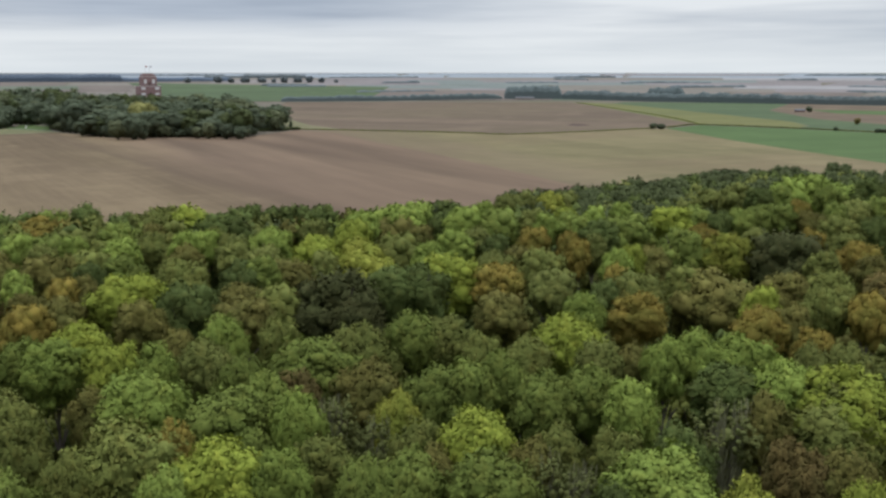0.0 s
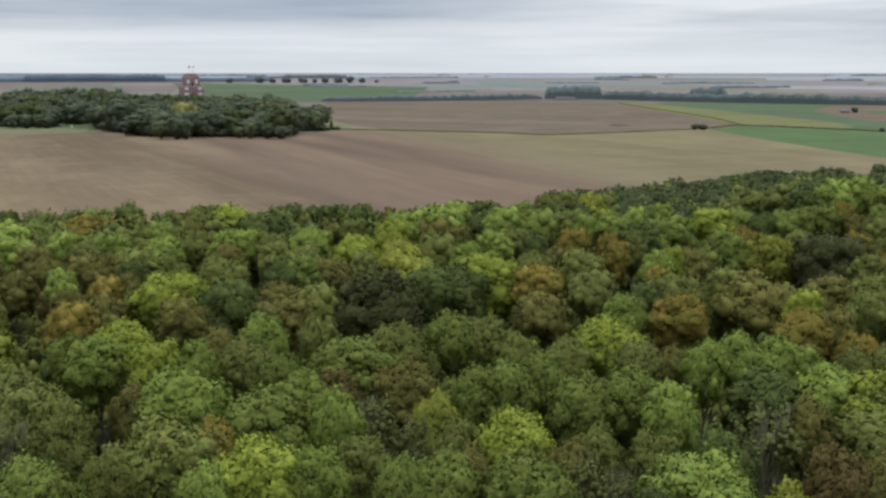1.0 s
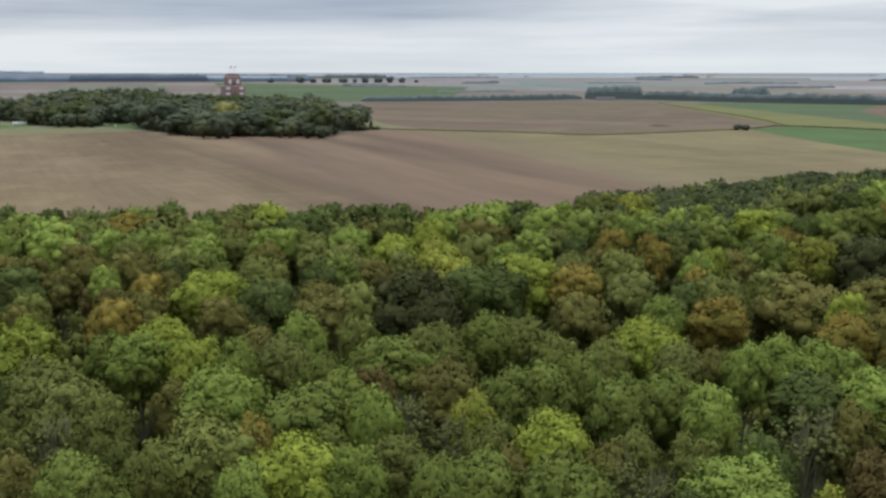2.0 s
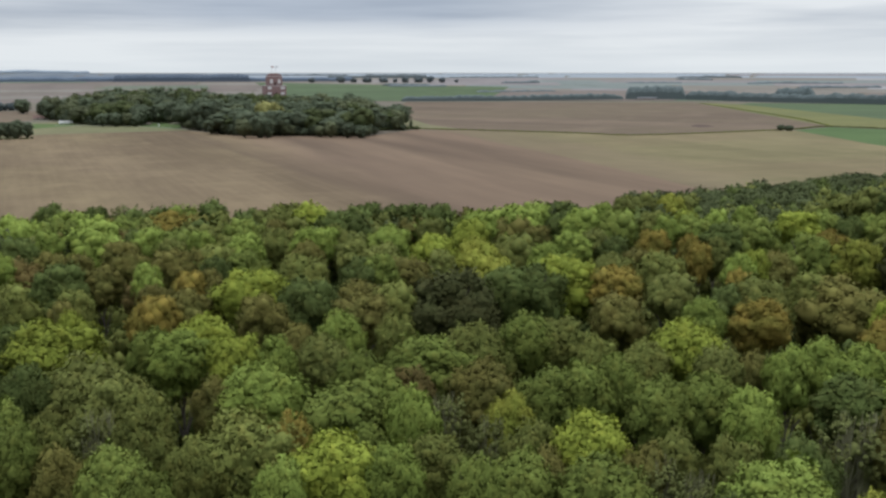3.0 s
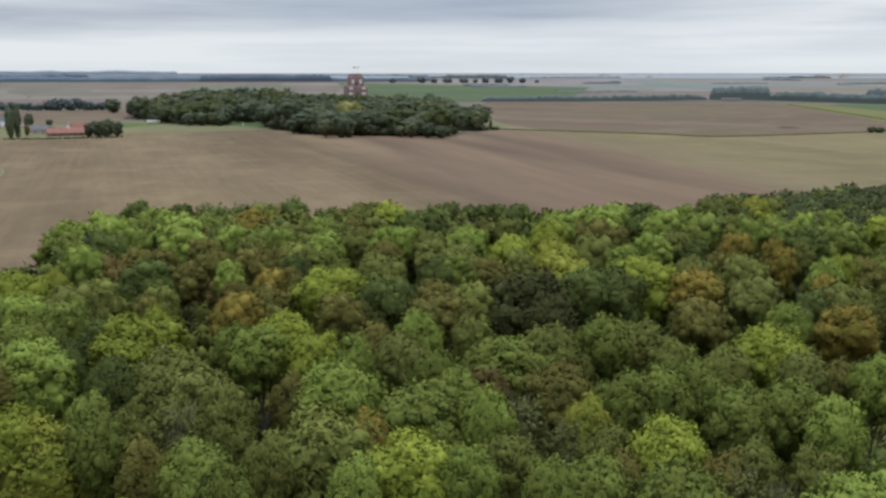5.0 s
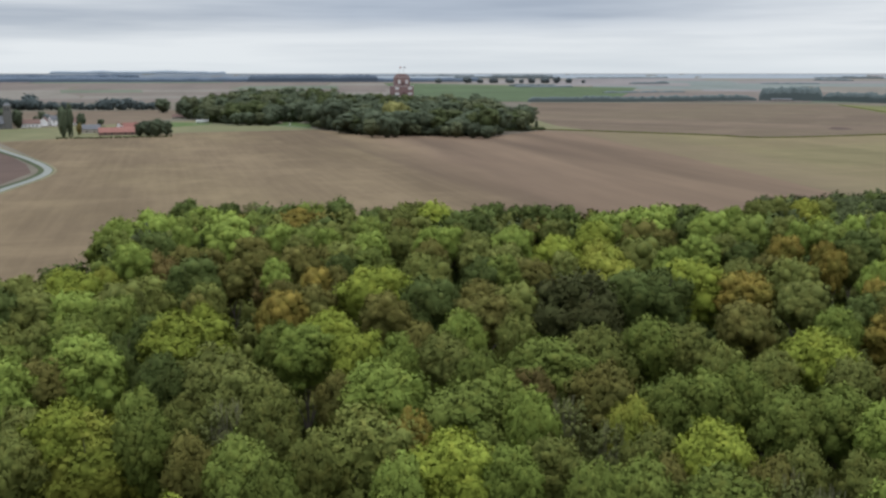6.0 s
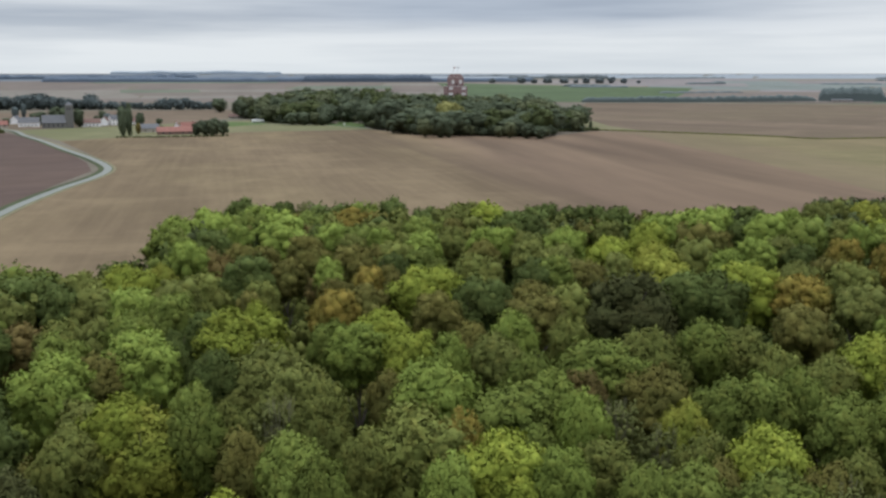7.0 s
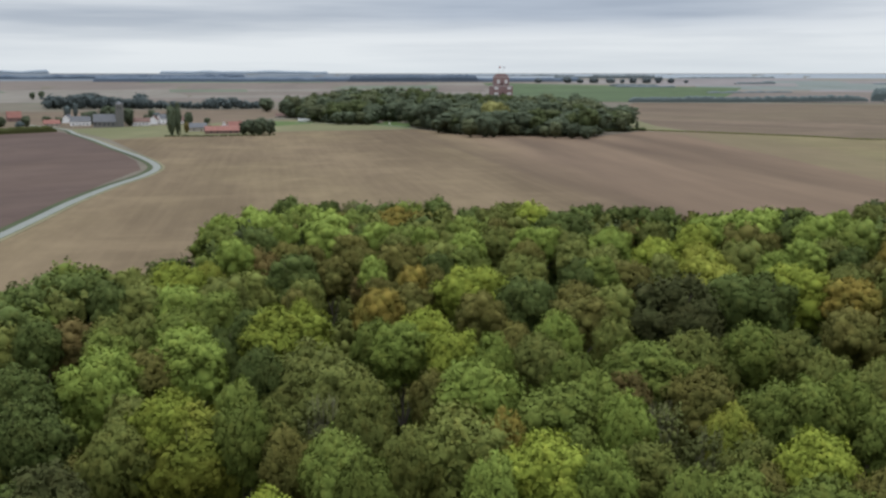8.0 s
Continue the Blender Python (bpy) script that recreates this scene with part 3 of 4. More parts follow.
# fields on the rise beyond, each a strip of another tone, with haze in the colours
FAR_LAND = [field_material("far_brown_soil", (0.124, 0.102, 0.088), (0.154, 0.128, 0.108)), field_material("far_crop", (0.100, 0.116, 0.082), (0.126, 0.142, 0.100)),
            field_material("far_stubble", (0.150, 0.134, 0.112), (0.178, 0.160, 0.134)), field_material("far_hazy_soil", (0.168, 0.150, 0.144), (0.198, 0.178, 0.170)),
            field_material("far_hazy_crop", (0.136, 0.154, 0.140), (0.160, 0.178, 0.162)), field_material("far_haze_paled_soil", (0.225, 0.216, 0.210), (0.262, 0.252, 0.244)),
            field_material("far_hazy_land", (0.200, 0.226, 0.246), (0.238, 0.262, 0.280)), field_material("far_hazy_wooded_land", (0.100, 0.118, 0.136), (0.138, 0.156, 0.172))]
FAR_LOOK = ("distant bare brown field", "distant green crop field", "distant field of dull stubble", "distant hazy pinkish field", "distant hazy green field", "distant field paled by haze",
            "hazy blue-grey land near the horizon", "dark land with distant woods, blue-grey with haze")


def far_fields():
    """Strips of other tones on the rise, painted paler and bluer towards the horizon for haze."""
    r = random.Random(5)
    edges = [1880, 2010, 2120, 2260, 2400, 2600, 2820, 3050, 3350, 3700, 4100, 4500]
    for i in range(len(edges) - 1):
        a = -34.0
        while a < 52:
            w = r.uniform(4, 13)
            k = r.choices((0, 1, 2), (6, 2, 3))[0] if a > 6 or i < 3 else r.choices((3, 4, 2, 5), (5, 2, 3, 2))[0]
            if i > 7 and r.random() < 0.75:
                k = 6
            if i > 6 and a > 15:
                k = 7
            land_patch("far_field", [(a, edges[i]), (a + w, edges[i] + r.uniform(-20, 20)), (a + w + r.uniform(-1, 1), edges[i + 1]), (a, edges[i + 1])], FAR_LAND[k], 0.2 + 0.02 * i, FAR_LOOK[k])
            a += w


far_fields()
land_patch("field_13", [(4.3, 1880), (-6, 1880), (-7, 2300), (3.2, 2300)], FAR_LAND[0], 0.62, "reddish bare field beyond the hedge line")
land_patch("field_10", [(15, 1860), (4.2, 1860), (3.0, 2480), (17, 2780)], GREEN_DARK, 0.6, "wide green field behind the tower wood")

# ---- road with verges ----
LANE = smooth_line([(50, 266), (46, 300), (42.92, 343), (41.23, 376), (39.2, 427), (37.2, 480), (35.62, 523), (34.9, 560), (35.0, 594), (35.78, 651), (37.0, 731), (38.0, 824), (38.87, 906), (39.5, 993), (41.5, 1100)])
ribbon("road_verge", LANE, 8.5, VERGE, 0.09, "rough grass verges along the country road", "verge")
ribbon("grass_bank", LANE, 2.8, BANK, 0.16, "dark grassy bank along the inner side of the road", "verge", 3.6)
ribbon("grass_bank", LANE, 1.5, DRY_GRASS, 0.16, "pale dry grass along the outer side of the road", "verge", -3.4)
ribbon("road", LANE, 4.0, ASPHALT, 0.14, "narrow pale asphalt country road with a sharp bend", "road")

# ---- the forest ----
plant([
    (29.3, 72, 1.6, "y"), (-9.8, 75, 2.2, "d"), (16.3, 78, 2.3, "l"), (-2.9, 79, 3.8, "g"), (4.6, 79, 1.8, "g"), (-23.9, 79, 2.3, "y"), (-17.7, 79, 2.3, "w"),
    # bearings 42 and 43 here: dark leaf kinds carry the shade of a gap
    (2.1, 80, 3.3, "g"), (-13.0, 80, 4.6, "l"), (9.4, 80, 2.8, "l"), (23.8, 80, 1.5, "g"), (43.0, 81, 2.1, "d"), (41.8, 81, 3.6, "k"), (13.0, 82, 3.9, "y"),
    (-8.2, 83, 2.4, "n"), (25.3, 85, 3.0, "g"), (0.8, 85, 1.9, "b"), (-6.0, 86, 1.7, "n"), (6.9, 86, 3.0, "v"), (-5.2, 87, 1.2, "b"), (21.5, 88, 2.2, "v"),
    (-2.0, 89, 3.6, "y"), (-10.1, 89, 2.3, "v"), (-6.6, 90, 1.4, "v"), (-20.9, 90, 2.3, "r"), (1.5, 90, 2.6, "v"), (-13.9, 90, 2.6, "d"), (28.2, 91, 2.6, "b"),
])
plant([
    (-22.8, 91, 2.3, "b"), (-19.7, 93, 1.8, "r"), (18.3, 93, 5.3, "v"), (15.7, 93, 1.5, "o"), (30.7, 94, 1.8, "g"), (37.9, 95, 3.0, "v"), (3.8, 95, 1.8, "n"),
    (33.7, 96, 5.4, "w"), (8.5, 96, 2.7, "l"), (2.8, 97, 2.4, "w"), (23.9, 97, 2.7, "v"), (35.1, 97, 3.4, "y"), (29.1, 98, 2.5, "v"), (12.2, 99, 5.0, "g"),
    (-10.9, 100, 2.8, "l"), (36.9, 100, 1.9, "s"), (31.0, 101, 1.9, "g"), (6.4, 102, 2.6, "n"), (26.2, 102, 3.2, "n"), (-5.6, 102, 3.8, "g"), (42.3, 103, 3.9, "d"),
    (-16.3, 104, 3.9, "n"), (10.2, 104, 1.9, "g"), (23.8, 104, 2.9, "v"), (0.5, 104, 3.2, "g"), (-8.4, 105, 3.3, "g"), (17.1, 105, 4.6, "l"), (-18.4, 105, 2.3, "b"),
])
plant([
    (-1.5, 106, 3.3, "g"), (25.2, 107, 4.4, "s"), (-21.9, 108, 5.4, "v"), (19.6, 108, 2.7, "b"), (-22.4, 110, 5.1, "y"), (-3.5, 110, 2.7, "g"), (8.6, 110, 2.7, "r"),
    (-19.2, 111, 3.1, "l"), (11.5, 111, 2.1, "g"), (-16.5, 111, 4.2, "d"), (4.4, 112, 4.2, "b"), (38.4, 115, 3.9, "l"), (42.6, 116, 3.6, "d"), (29.7, 116, 2.9, "d"),
    (16.4, 116, 2.2, "l"), (7.3, 117, 5.4, "g"), (-12.7, 117, 2.2, "l"), (18.5, 117, 3.3, "y"), (27.1, 117, 5.1, "s"), (-9.0, 119, 3.3, "s"), (13.5, 120, 3.3, "s"),
    (-16.8, 120, 3.3, "l"), (-14.6, 121, 3.4, "l"), (-10.7, 121, 2.6, "b"), (-4.8, 121, 3.0, "v"), (21.5, 122, 4.1, "l"), (-2.2, 122, 2.3, "v"), (35.6, 122, 4.5, "b"),
])
plant([
    (-20.6, 123, 2.3, "s"), (33.5, 123, 4.9, "l"), (-22.5, 125, 3.1, "s"), (23.3, 125, 2.7, "g"), (-7.3, 126, 4.3, "y"), (32.0, 126, 2.7, "d"), (38.0, 127, 3.1, "g"),
    (12.6, 128, 2.8, "l"), (4.7, 128, 4.4, "v"), (1.9, 129, 3.2, "g"), (20.3, 129, 3.6, "y"), (28.3, 130, 5.6, "y"), (15.0, 130, 1.8, "b"), (0.1, 131, 3.6, "v"),
    (9.5, 131, 2.4, "v"), (-20.7, 132, 3.1, "o"), (29.9, 135, 3.3, "d"), (34.3, 135, 3.7, "g"), (27.1, 136, 2.5, "y"), (35.8, 136, 2.9, "s"), (37.6, 138, 3.4, "v"),
    (41.5, 138, 3.4, "d"), (-8.1, 140, 3.0, "l"), (40.3, 142, 4.8, "r"), (-17.8, 143, 3.5, "o"), (31.9, 146, 3.1, "g"), (11.4, 147, 4.0, "b"), (-3.3, 148, 4.1, "b"),
])
plant([
    (-11.1, 148, 4.1, "o"), (17.0, 148, 3.6, "b"), (-19.3, 148, 2.7, "b"), (22.9, 149, 3.6, "o"), (33.8, 149, 4.1, "l"), (-17.8, 151, 3.0, "y"), (27.7, 153, 2.3, "b"),
    (9.5, 153, 3.8, "v"), (14.3, 154, 5.2, "d"), (21.2, 155, 3.3, "b"), (-9.2, 155, 2.8, "d"), (36.0, 156, 3.8, "s"), (6.0, 156, 7.1, "k"), (11.3, 157, 4.8, "b"),
    (37.5, 157, 2.9, "d"), (27.0, 157, 2.9, "v"), (17.4, 158, 5.3, "y"), (-23.2, 158, 2.9, "o"), (31.7, 159, 3.9, "s"), (22.7, 160, 2.9, "b"), (-21.2, 160, 3.4, "v"),
    (-6.2, 161, 3.9, "s"), (3.0, 163, 4.5, "d"), (19.3, 163, 3.0, "b"), (-11.1, 163, 5.0, "v"), (1.5, 165, 5.5, "d"), (30.2, 166, 4.5, "v"), (41.4, 166, 5.1, "d"),
])
plant([
    (34.1, 167, 4.6, "y"), (21.0, 167, 3.0, "o"), (23.4, 168, 3.1, "r"), (-3.3, 168, 4.3, "o"), (23.2, 168, 2.6, "l"), (-0.3, 170, 5.7, "y"), (-9.8, 170, 2.1, "o"),
    (36.5, 170, 3.1, "s"), (39.9, 171, 5.7, "d"), (20.0, 171, 3.1, "b"), (-15.3, 171, 6.8, "b"), (32.3, 172, 2.6, "w"), (-13.5, 172, 3.1, "v"), (10.3, 173, 3.2, "g"),
    (-21.2, 173, 4.2, "v"), (-18.9, 173, 4.7, "b"), (11.3, 173, 4.2, "d"), (39.0, 176, 5.1, "g"), (19.4, 176, 3.2, "d"), (27.6, 178, 4.9, "d"), (-2.9, 178, 3.8, "s"),
    (8.8, 178, 5.9, "b"), (-9.8, 178, 2.7, "l"), (17.8, 179, 4.3, "g"), (14.7, 179, 4.9, "v"), (4.3, 179, 5.4, "w"), (25.5, 179, 3.3, "b"), (6.7, 180, 2.7, "s"),
])
plant([
    (-23.8, 181, 3.3, "r"), (0.8, 182, 3.3, "l"), (-10.7, 182, 2.6, "y"), (-5.7, 185, 5.1, "v"), (10.0, 187, 4.6, "s"), (30.9, 189, 3.4, "l"), (-4.2, 190, 3.5, "b"),
    (20.7, 191, 4.1, "b"), (21.9, 191, 4.6, "b"), (11.6, 192, 3.5, "s"), (7.2, 192, 4.6, "y"), (4.6, 192, 5.2, "w"), (19.6, 193, 4.7, "v"), (-11.8, 193, 3.5, "b"),
    (26.7, 193, 3.5, "b"), (30.1, 194, 5.3, "r"), (-20.8, 194, 3.5, "v"), (-23.2, 194, 3.5, "b"), (17.8, 196, 3.6, "l"), (-7.7, 196, 2.4, "o"), (27.9, 196, 3.6, "b"),
    (-0.7, 197, 3.6, "l"), (14.3, 198, 3.6, "b"), (-3.1, 198, 3.6, "d"), (21.7, 199, 3.0, "s"), (-8.5, 200, 2.3, "s"), (13.4, 201, 3.0, "l"), (20.2, 201, 3.0, "l"),
])
plant([
    (2.7, 201, 4.9, "v"), (14.4, 201, 3.1, "l"), (9.7, 202, 4.3, "l"), (11.9, 202, 4.9, "s"), (18.7, 205, 3.7, "v"), (-2.0, 206, 3.7, "s"), (21.6, 206, 4.4, "g"),
    (-18.9, 206, 7.5, "k"), (-7.2, 206, 2.5, "o"), (22.9, 207, 3.8, "l"), (-22.6, 207, 3.8, "o"), (-15.9, 207, 6.0, "w"), (-13.4, 208, 5.7, "g"), (29.5, 209, 3.8, "d"),
    (31.9, 209, 3.8, "g"), (-5.2, 210, 3.8, "o"), (28.2, 211, 3.2, "l"), (16.1, 211, 5.1, "v"), (5.1, 211, 4.5, "y"), (-17.3, 215, 2.9, "s"), (1.4, 216, 3.3, "b"),
    (-21.9, 218, 4.0, "v"), (25.7, 219, 6.0, "l"), (7.3, 219, 3.0, "s"), (-14.3, 220, 4.0, "o"), (-8.8, 220, 4.0, "d"), (18.0, 221, 4.0, "g"), (-20.2, 222, 3.4, "o"),
])
plant([
    (31.4, 223, 4.7, "l"), (4.6, 223, 4.0, "l"), (-5.8, 223, 3.0, "l"), (16.1, 227, 4.8, "b"), (-10.3, 227, 6.2, "g"), (-7.3, 228, 4.1, "g"), (3.0, 230, 6.2, "b"),
    (-1.2, 232, 4.2, "l"), (-3.1, 233, 4.9, "g"), (-6.9, 233, 3.2, "y"), (2.8, 234, 6.4, "l"), (29.7, 236, 4.3, "l"), (-8.5, 236, 2.9, "l"), (-0.3, 236, 5.0, "d"),
    (19.1, 237, 2.9, "s"), (16.5, 237, 3.2, "s"), (-12.6, 237, 4.3, "y"), (26.8, 238, 5.0, "l"), (17.7, 239, 3.6, "d"), (14.0, 240, 5.8, "y"), (-15.4, 240, 2.9, "d"),
    (20.0, 240, 4.4, "b"), (21.6, 241, 6.2, "o"), (-5.1, 241, 3.6, "v"), (11.5, 241, 4.4, "d"), (-23.3, 242, 3.7, "d"), (1.7, 242, 5.1, "l"), (-16.4, 242, 3.7, "g"),
])
plant([
    (-2.4, 242, 3.7, "l"), (-21.6, 243, 5.1, "v"), (9.3, 243, 4.4, "d"), (-10.0, 243, 2.9, "l"), (8.1, 244, 4.4, "d"), (-14.1, 245, 3.7, "g"), (6.8, 245, 4.1, "d"),
    (23.1, 246, 5.2, "d"), (-0.5, 247, 3.7, "d"), (10.8, 248, 3.0, "d"), (21.1, 248, 4.5, "g"), (-17.3, 249, 3.8, "g"), (22.3, 250, 4.5, "d"), (0.4, 250, 3.8, "d"),
    (25.6, 252, 3.0, "d"), (15.3, 252, 4.6, "v"), (-18.4, 253, 4.6, "g"), (-20.0, 254, 3.8, "b"), (19.6, 259, 3.9, "d"), (-21.2, 261, 3.1, "g"), (27.9, 262, 3.9, "d"),
    (24.3, 268, 3.2, "n"), (-19.4, 272, 2.9, "o"), (-22.2, 273, 4.1, "s"), (-23.4, 277, 4.2, "g"), (-3.5, 290, 2.4, "s"), (-17.4, 291, 3.5, "d"), (-18.4, 296, 4.5, "g"),
])
plant([
    (-6.1, 297, 3.0, "w"), (-6.9, 300, 2.2, "s"), (-20.8, 300, 3.6, "g"), (-4.6, 302, 3.5, "s"), (-16.2, 305, 4.6, "s"), (-15.0, 311, 4.7, "v"), (-18.9, 316, 5.7, "l"),
    (-19.9, 327, 6.9, "l"), (-4.3, 327, 5.9, "t"), (-7.5, 333, 5.0, "t"), (-6.1, 335, 5.0, "t"), (-22.8, 335, 5.0, "d"), (-8.7, 337, 5.6, "t"), (-21.4, 340, 7.2, "l"),
    (-10.3, 352, 5.8, "t"), (-11.5, 365, 6.0, "t"), (-12.7, 379, 6.8, "t"), (-13.8, 394, 6.5, "t"), (-14.5, 404, 6.1, "t"), (-15.7, 418, 7.5, "t"), (-17.2, 422, 7.6, "t"),
    (-19.9, 423, 7.6, "t"), (-22.8, 434, 7.8, "t"), (-19.0, 442, 6.6, "t"), (-18.3, 443, 6.7, "t"), (-21.5, 463, 4.7, "t"), (-21.0, 468, 4.8, "t"),
])


plant([(12.9, 215, 3.6, "v"), (12.7, 234, 4.4, "d"), (24.4, 205, 3.8, "b"), (24.7, 221, 3.8, "r"), (24.0, 192, 3.2, "b"), (23.6, 212, 3.4, "d"), (43.3, 150, 4.6, "d"), (43.9, 141, 4.2, "v"), (42.7, 157, 3.6, "d"),
       (27.2, 229, 4.4, "g"), (26.5, 231, 4.2, "v"), (25.9, 229, 4.0, "l"), (24.7, 232, 4.2, "o"), (24.0, 231, 4.4, "g"), (23.3, 232, 4.0, "v"), (28.7, 227, 4.2, "g"), (29.4, 225, 4.0, "l")])
tree(12.85, 204, 3.2, "d", 12.5)
tree(12.8, 226, 3.4, "g", 12.0)


def undergrowth():
    """Lower trees that close the canopy between the tall ones."""
    r = random.Random(11)
    out = []
    grid = {}
    for x, y, q in planted:
        grid.setdefault((int(x // 20), int(y // 20)), []).append((x, y, q))
    for i in range(20000):
        az = r.uniform(-27, 47)
        d = math.sqrt(r.uniform(24 ** 2, 435 ** 2))
        if d > rim(az) - 3:
            continue
        x, y = at(az, d)
        thicket = az < -0.5 and d > tall_rim(az) - 4
        rad = r.uniform(2.2, 4.6) if thicket else r.uniform(2.6, 4.2)
        cx, cy = int(x // 20), int(y // 20)
        rimmed = d > rim(az) - 14
        gap = 0.5 if thicket else 0.42 if rimmed else 0.58
        near = [p for i2 in (-1, 0, 1) for j2 in (-1, 0, 1) for p in grid.get((cx + i2, cy + j2), [])]
        if any((x - a) ** 2 + (y - b) ** 2 < (gap * (q + rad)) ** 2 for a, b, q in near):
            continue
        grid.setdefault((cx, cy), []).append((x, y, rad))
        low = thicket
        out.append((x, y, 0, rad, r.uniform(10.0, 14.2) if low else r.uniform(16.5, 19.0) if rimmed else r.uniform(6.0, 11.5), 7 if thicket else r.choice((0, 0, 0, 1, 2, 2, 3, 4, 5))))
    edge = [(*p[:5], r.choice((5, 5, 5, 5, 0, 5, 4))) for p in out if p[5] == 7]
    crowd("thicket", edge, "dense dark low thicket along the forest edge", "bushes", 95, 210, 0.12, "dgvbstl", 9, 0.46, 2.0, 0)
    out = [p for p in out if p[5] != 7]
    close = [p for p in out if math.hypot(p[0], p[1]) < 135]
    crowd("understorey", close, "lower trees and saplings in the gaps of the forest", "trees", 97, 520, 0.10, "dgvbstl", 11, 0.44, 1.5)
    out = [p for p in out if math.hypot(p[0], p[1]) >= 135]
    crowd("understorey", out, "lower trees and saplings filling the forest canopy", "trees", 90, 170, 0.16, "dgvbstl", 8, 0.48, 1.4)


undergrowth()


# ---- the wood round the tower ----
def tower_wood():
    r = random.Random(3)
    rest = []
    for row in range(10):
        a = 9.1 + r.uniform(0, 0.4)
        while a < 27.9:
            d = wood_edge(a) + 6 + row * 17 + r.uniform(-5, 5)
            if a < 10.4:
                d = 915 + row * 16
            q = r.choice((r.uniform(6.5, 9), r.uniform(9, 13), r.uniform(12, 16.5)))
            step = math.degrees(q * 1.4 / d)
            if (a > 25.9 and row > 6) or (a < 10 and row > 5):
                a += step
                continue
            ground = terrain(d, a) - 0.3
            h = r.uniform(15, 26) if row < 2 else r.uniform(18.5, 26)
            if a < 10:
                h *= 0.85
            elif 12 < a < 18.5:
                h *= 0.83
            if row < 2:
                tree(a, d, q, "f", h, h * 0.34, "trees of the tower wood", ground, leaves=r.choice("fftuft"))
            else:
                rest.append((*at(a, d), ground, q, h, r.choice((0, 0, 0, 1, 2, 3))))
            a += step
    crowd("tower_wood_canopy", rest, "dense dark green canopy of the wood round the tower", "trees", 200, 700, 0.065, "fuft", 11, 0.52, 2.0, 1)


tower_wood()


def wood_shrubs():
    r = random.Random(8)
    out = []
    a = 9.0
    while a < 27.8:
        d = (wood_edge(a) if a > 10.4 else 905) + r.uniform(-2, 5)
        out.append((*at(a, d), -0.3, r.uniform(3, 5.5), r.uniform(5, 11), r.choice((0, 0, 1, 2))))
        a += 0.16
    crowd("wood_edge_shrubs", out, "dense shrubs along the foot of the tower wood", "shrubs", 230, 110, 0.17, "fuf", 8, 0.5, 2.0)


wood_shrubs()
for az, d, q, h, k in ((16.5, 858, 9.5, 27.5, "q"), (15.95, 860, 9.0, 27, "q"), (17.6, 812, 7.5, 15, "u"), (16.9, 811, 8.0, 18, "f"), (16.4, 812, 7.0, 16.5, "f"), (12.9, 806, 5.5, 13, "u"), (13.5, 812, 5, 9, "u"),
                       (11.9, 802, 6.5, 12, "f"), (11.2, 800, 6.0, 10, "f"), (25.0, 1022, 7, 12.5, "f"), (24.4, 1018, 7, 13.5, "f"), (23.7, 1015, 7, 13, "u"), (23.3, 1012, 5.5, 12, "f"), (9.3, 895, 5, 13, "u")):
    tree(az, d, q, "y" if k == "q" else "f", h, h * 0.35, "trees of the tower wood", leaves=k, label="rounded " + ("yellowing" if k == "q" else "olive green" if k == "u" else "dark green") + " tree at the edge of the tower wood")

def woodland_strip(name, a0, d0, a1, d1, h, depth, label, leaf="m", seed=1, cell=5.0, gaps=0.0, uneven=1.0):
    """A far belt of trees: one long body with a lumpy canopy and ragged ends."""
    p, q = Vector((*at(a0, d0), 0)), Vector((*at(a1, d1), 0))
    n = max(6, int((q - p).length / 2.5))
    along = (q - p).normalized()
    away = Vector((-along.y, along.x, 0))
    if away.dot(p) < 0:
        away = -away
    m = 9
    vs, fs = [], []
    for i in range(n + 1):
        t = i / n
        c = p.lerp(q, t)
        x = t * (q - p).length
        big = noise.noise(Vector((x / cell, seed * 7.3, 0.0)))
        slow = noise.noise(Vector((x / (cell * 7), seed * 3.1, 5.0)))
        end = min(1.0, 0.5 + min(t, 1 - t) * (q - p).length / 14)
        hh = h * end * (0.90 + uneven * (0.34 * big + 0.34 * slow))
        if gaps and slow < -0.32 + gaps * 0.3:
            hh *= 0.35
        for k in range(m):
            ang = math.pi * k / (m - 1)
            j = 1 + 0.2 * noise.noise(Vector((x / 5.0, k * 1.7, seed * 2.0)))
            u = depth / 2 * (1 - math.copysign(abs(math.cos(ang)) ** 0.6, math.cos(ang))) + depth * 0.06 * big
            z = hh * (math.sin(ang) ** 0.5) * j
            w = c + away * u
            vs.append((w.x, w.y, terrain(w.length) - 0.8 + z))
    for i in range(n):
        for k in range(m - 1):
            a = i * m + k
            fs.append((a, a + 1, a + m + 1, a + m))
    ob = mesh_object(name, vs, fs, LEAF[leaf], smooth=False)
    bm = bmesh.new()
    bm.from_mesh(ob.data)
    bmesh.ops.recalc_face_normals(bm, faces=bm.faces)
    bm.to_mesh(ob.data)
    bm.free()
    return tagged(ob, label, "trees", kind="stuff")


def treeline(name, a0, d0, a1, d1, h, depth, label, mats="f", spacing=6.0, seed=1, fat=0.5):
    r = random.Random(seed)
    p, q = Vector(at(a0, d0)), Vector(at(a1, d1))
    n = max(2, int((q - p).length / spacing))
    out = []
    for i in range(n):
        for j in range(max(1, int(depth / 9))):
            c = p.lerp(q, (i + r.random()) / n)
            c = c + c.normalized() * r.uniform(0, depth)
            hh = h * r.uniform(0.5, 1.0) * (0.85 + 0.45 * noise.noise(Vector((c.x / 45, c.y / 45, seed))))
            out.append((c.x, c.y, terrain(c.length) - 1, hh * r.uniform(0.85, 1.15) * fat, hh + 1, r.randrange(len(mats))))
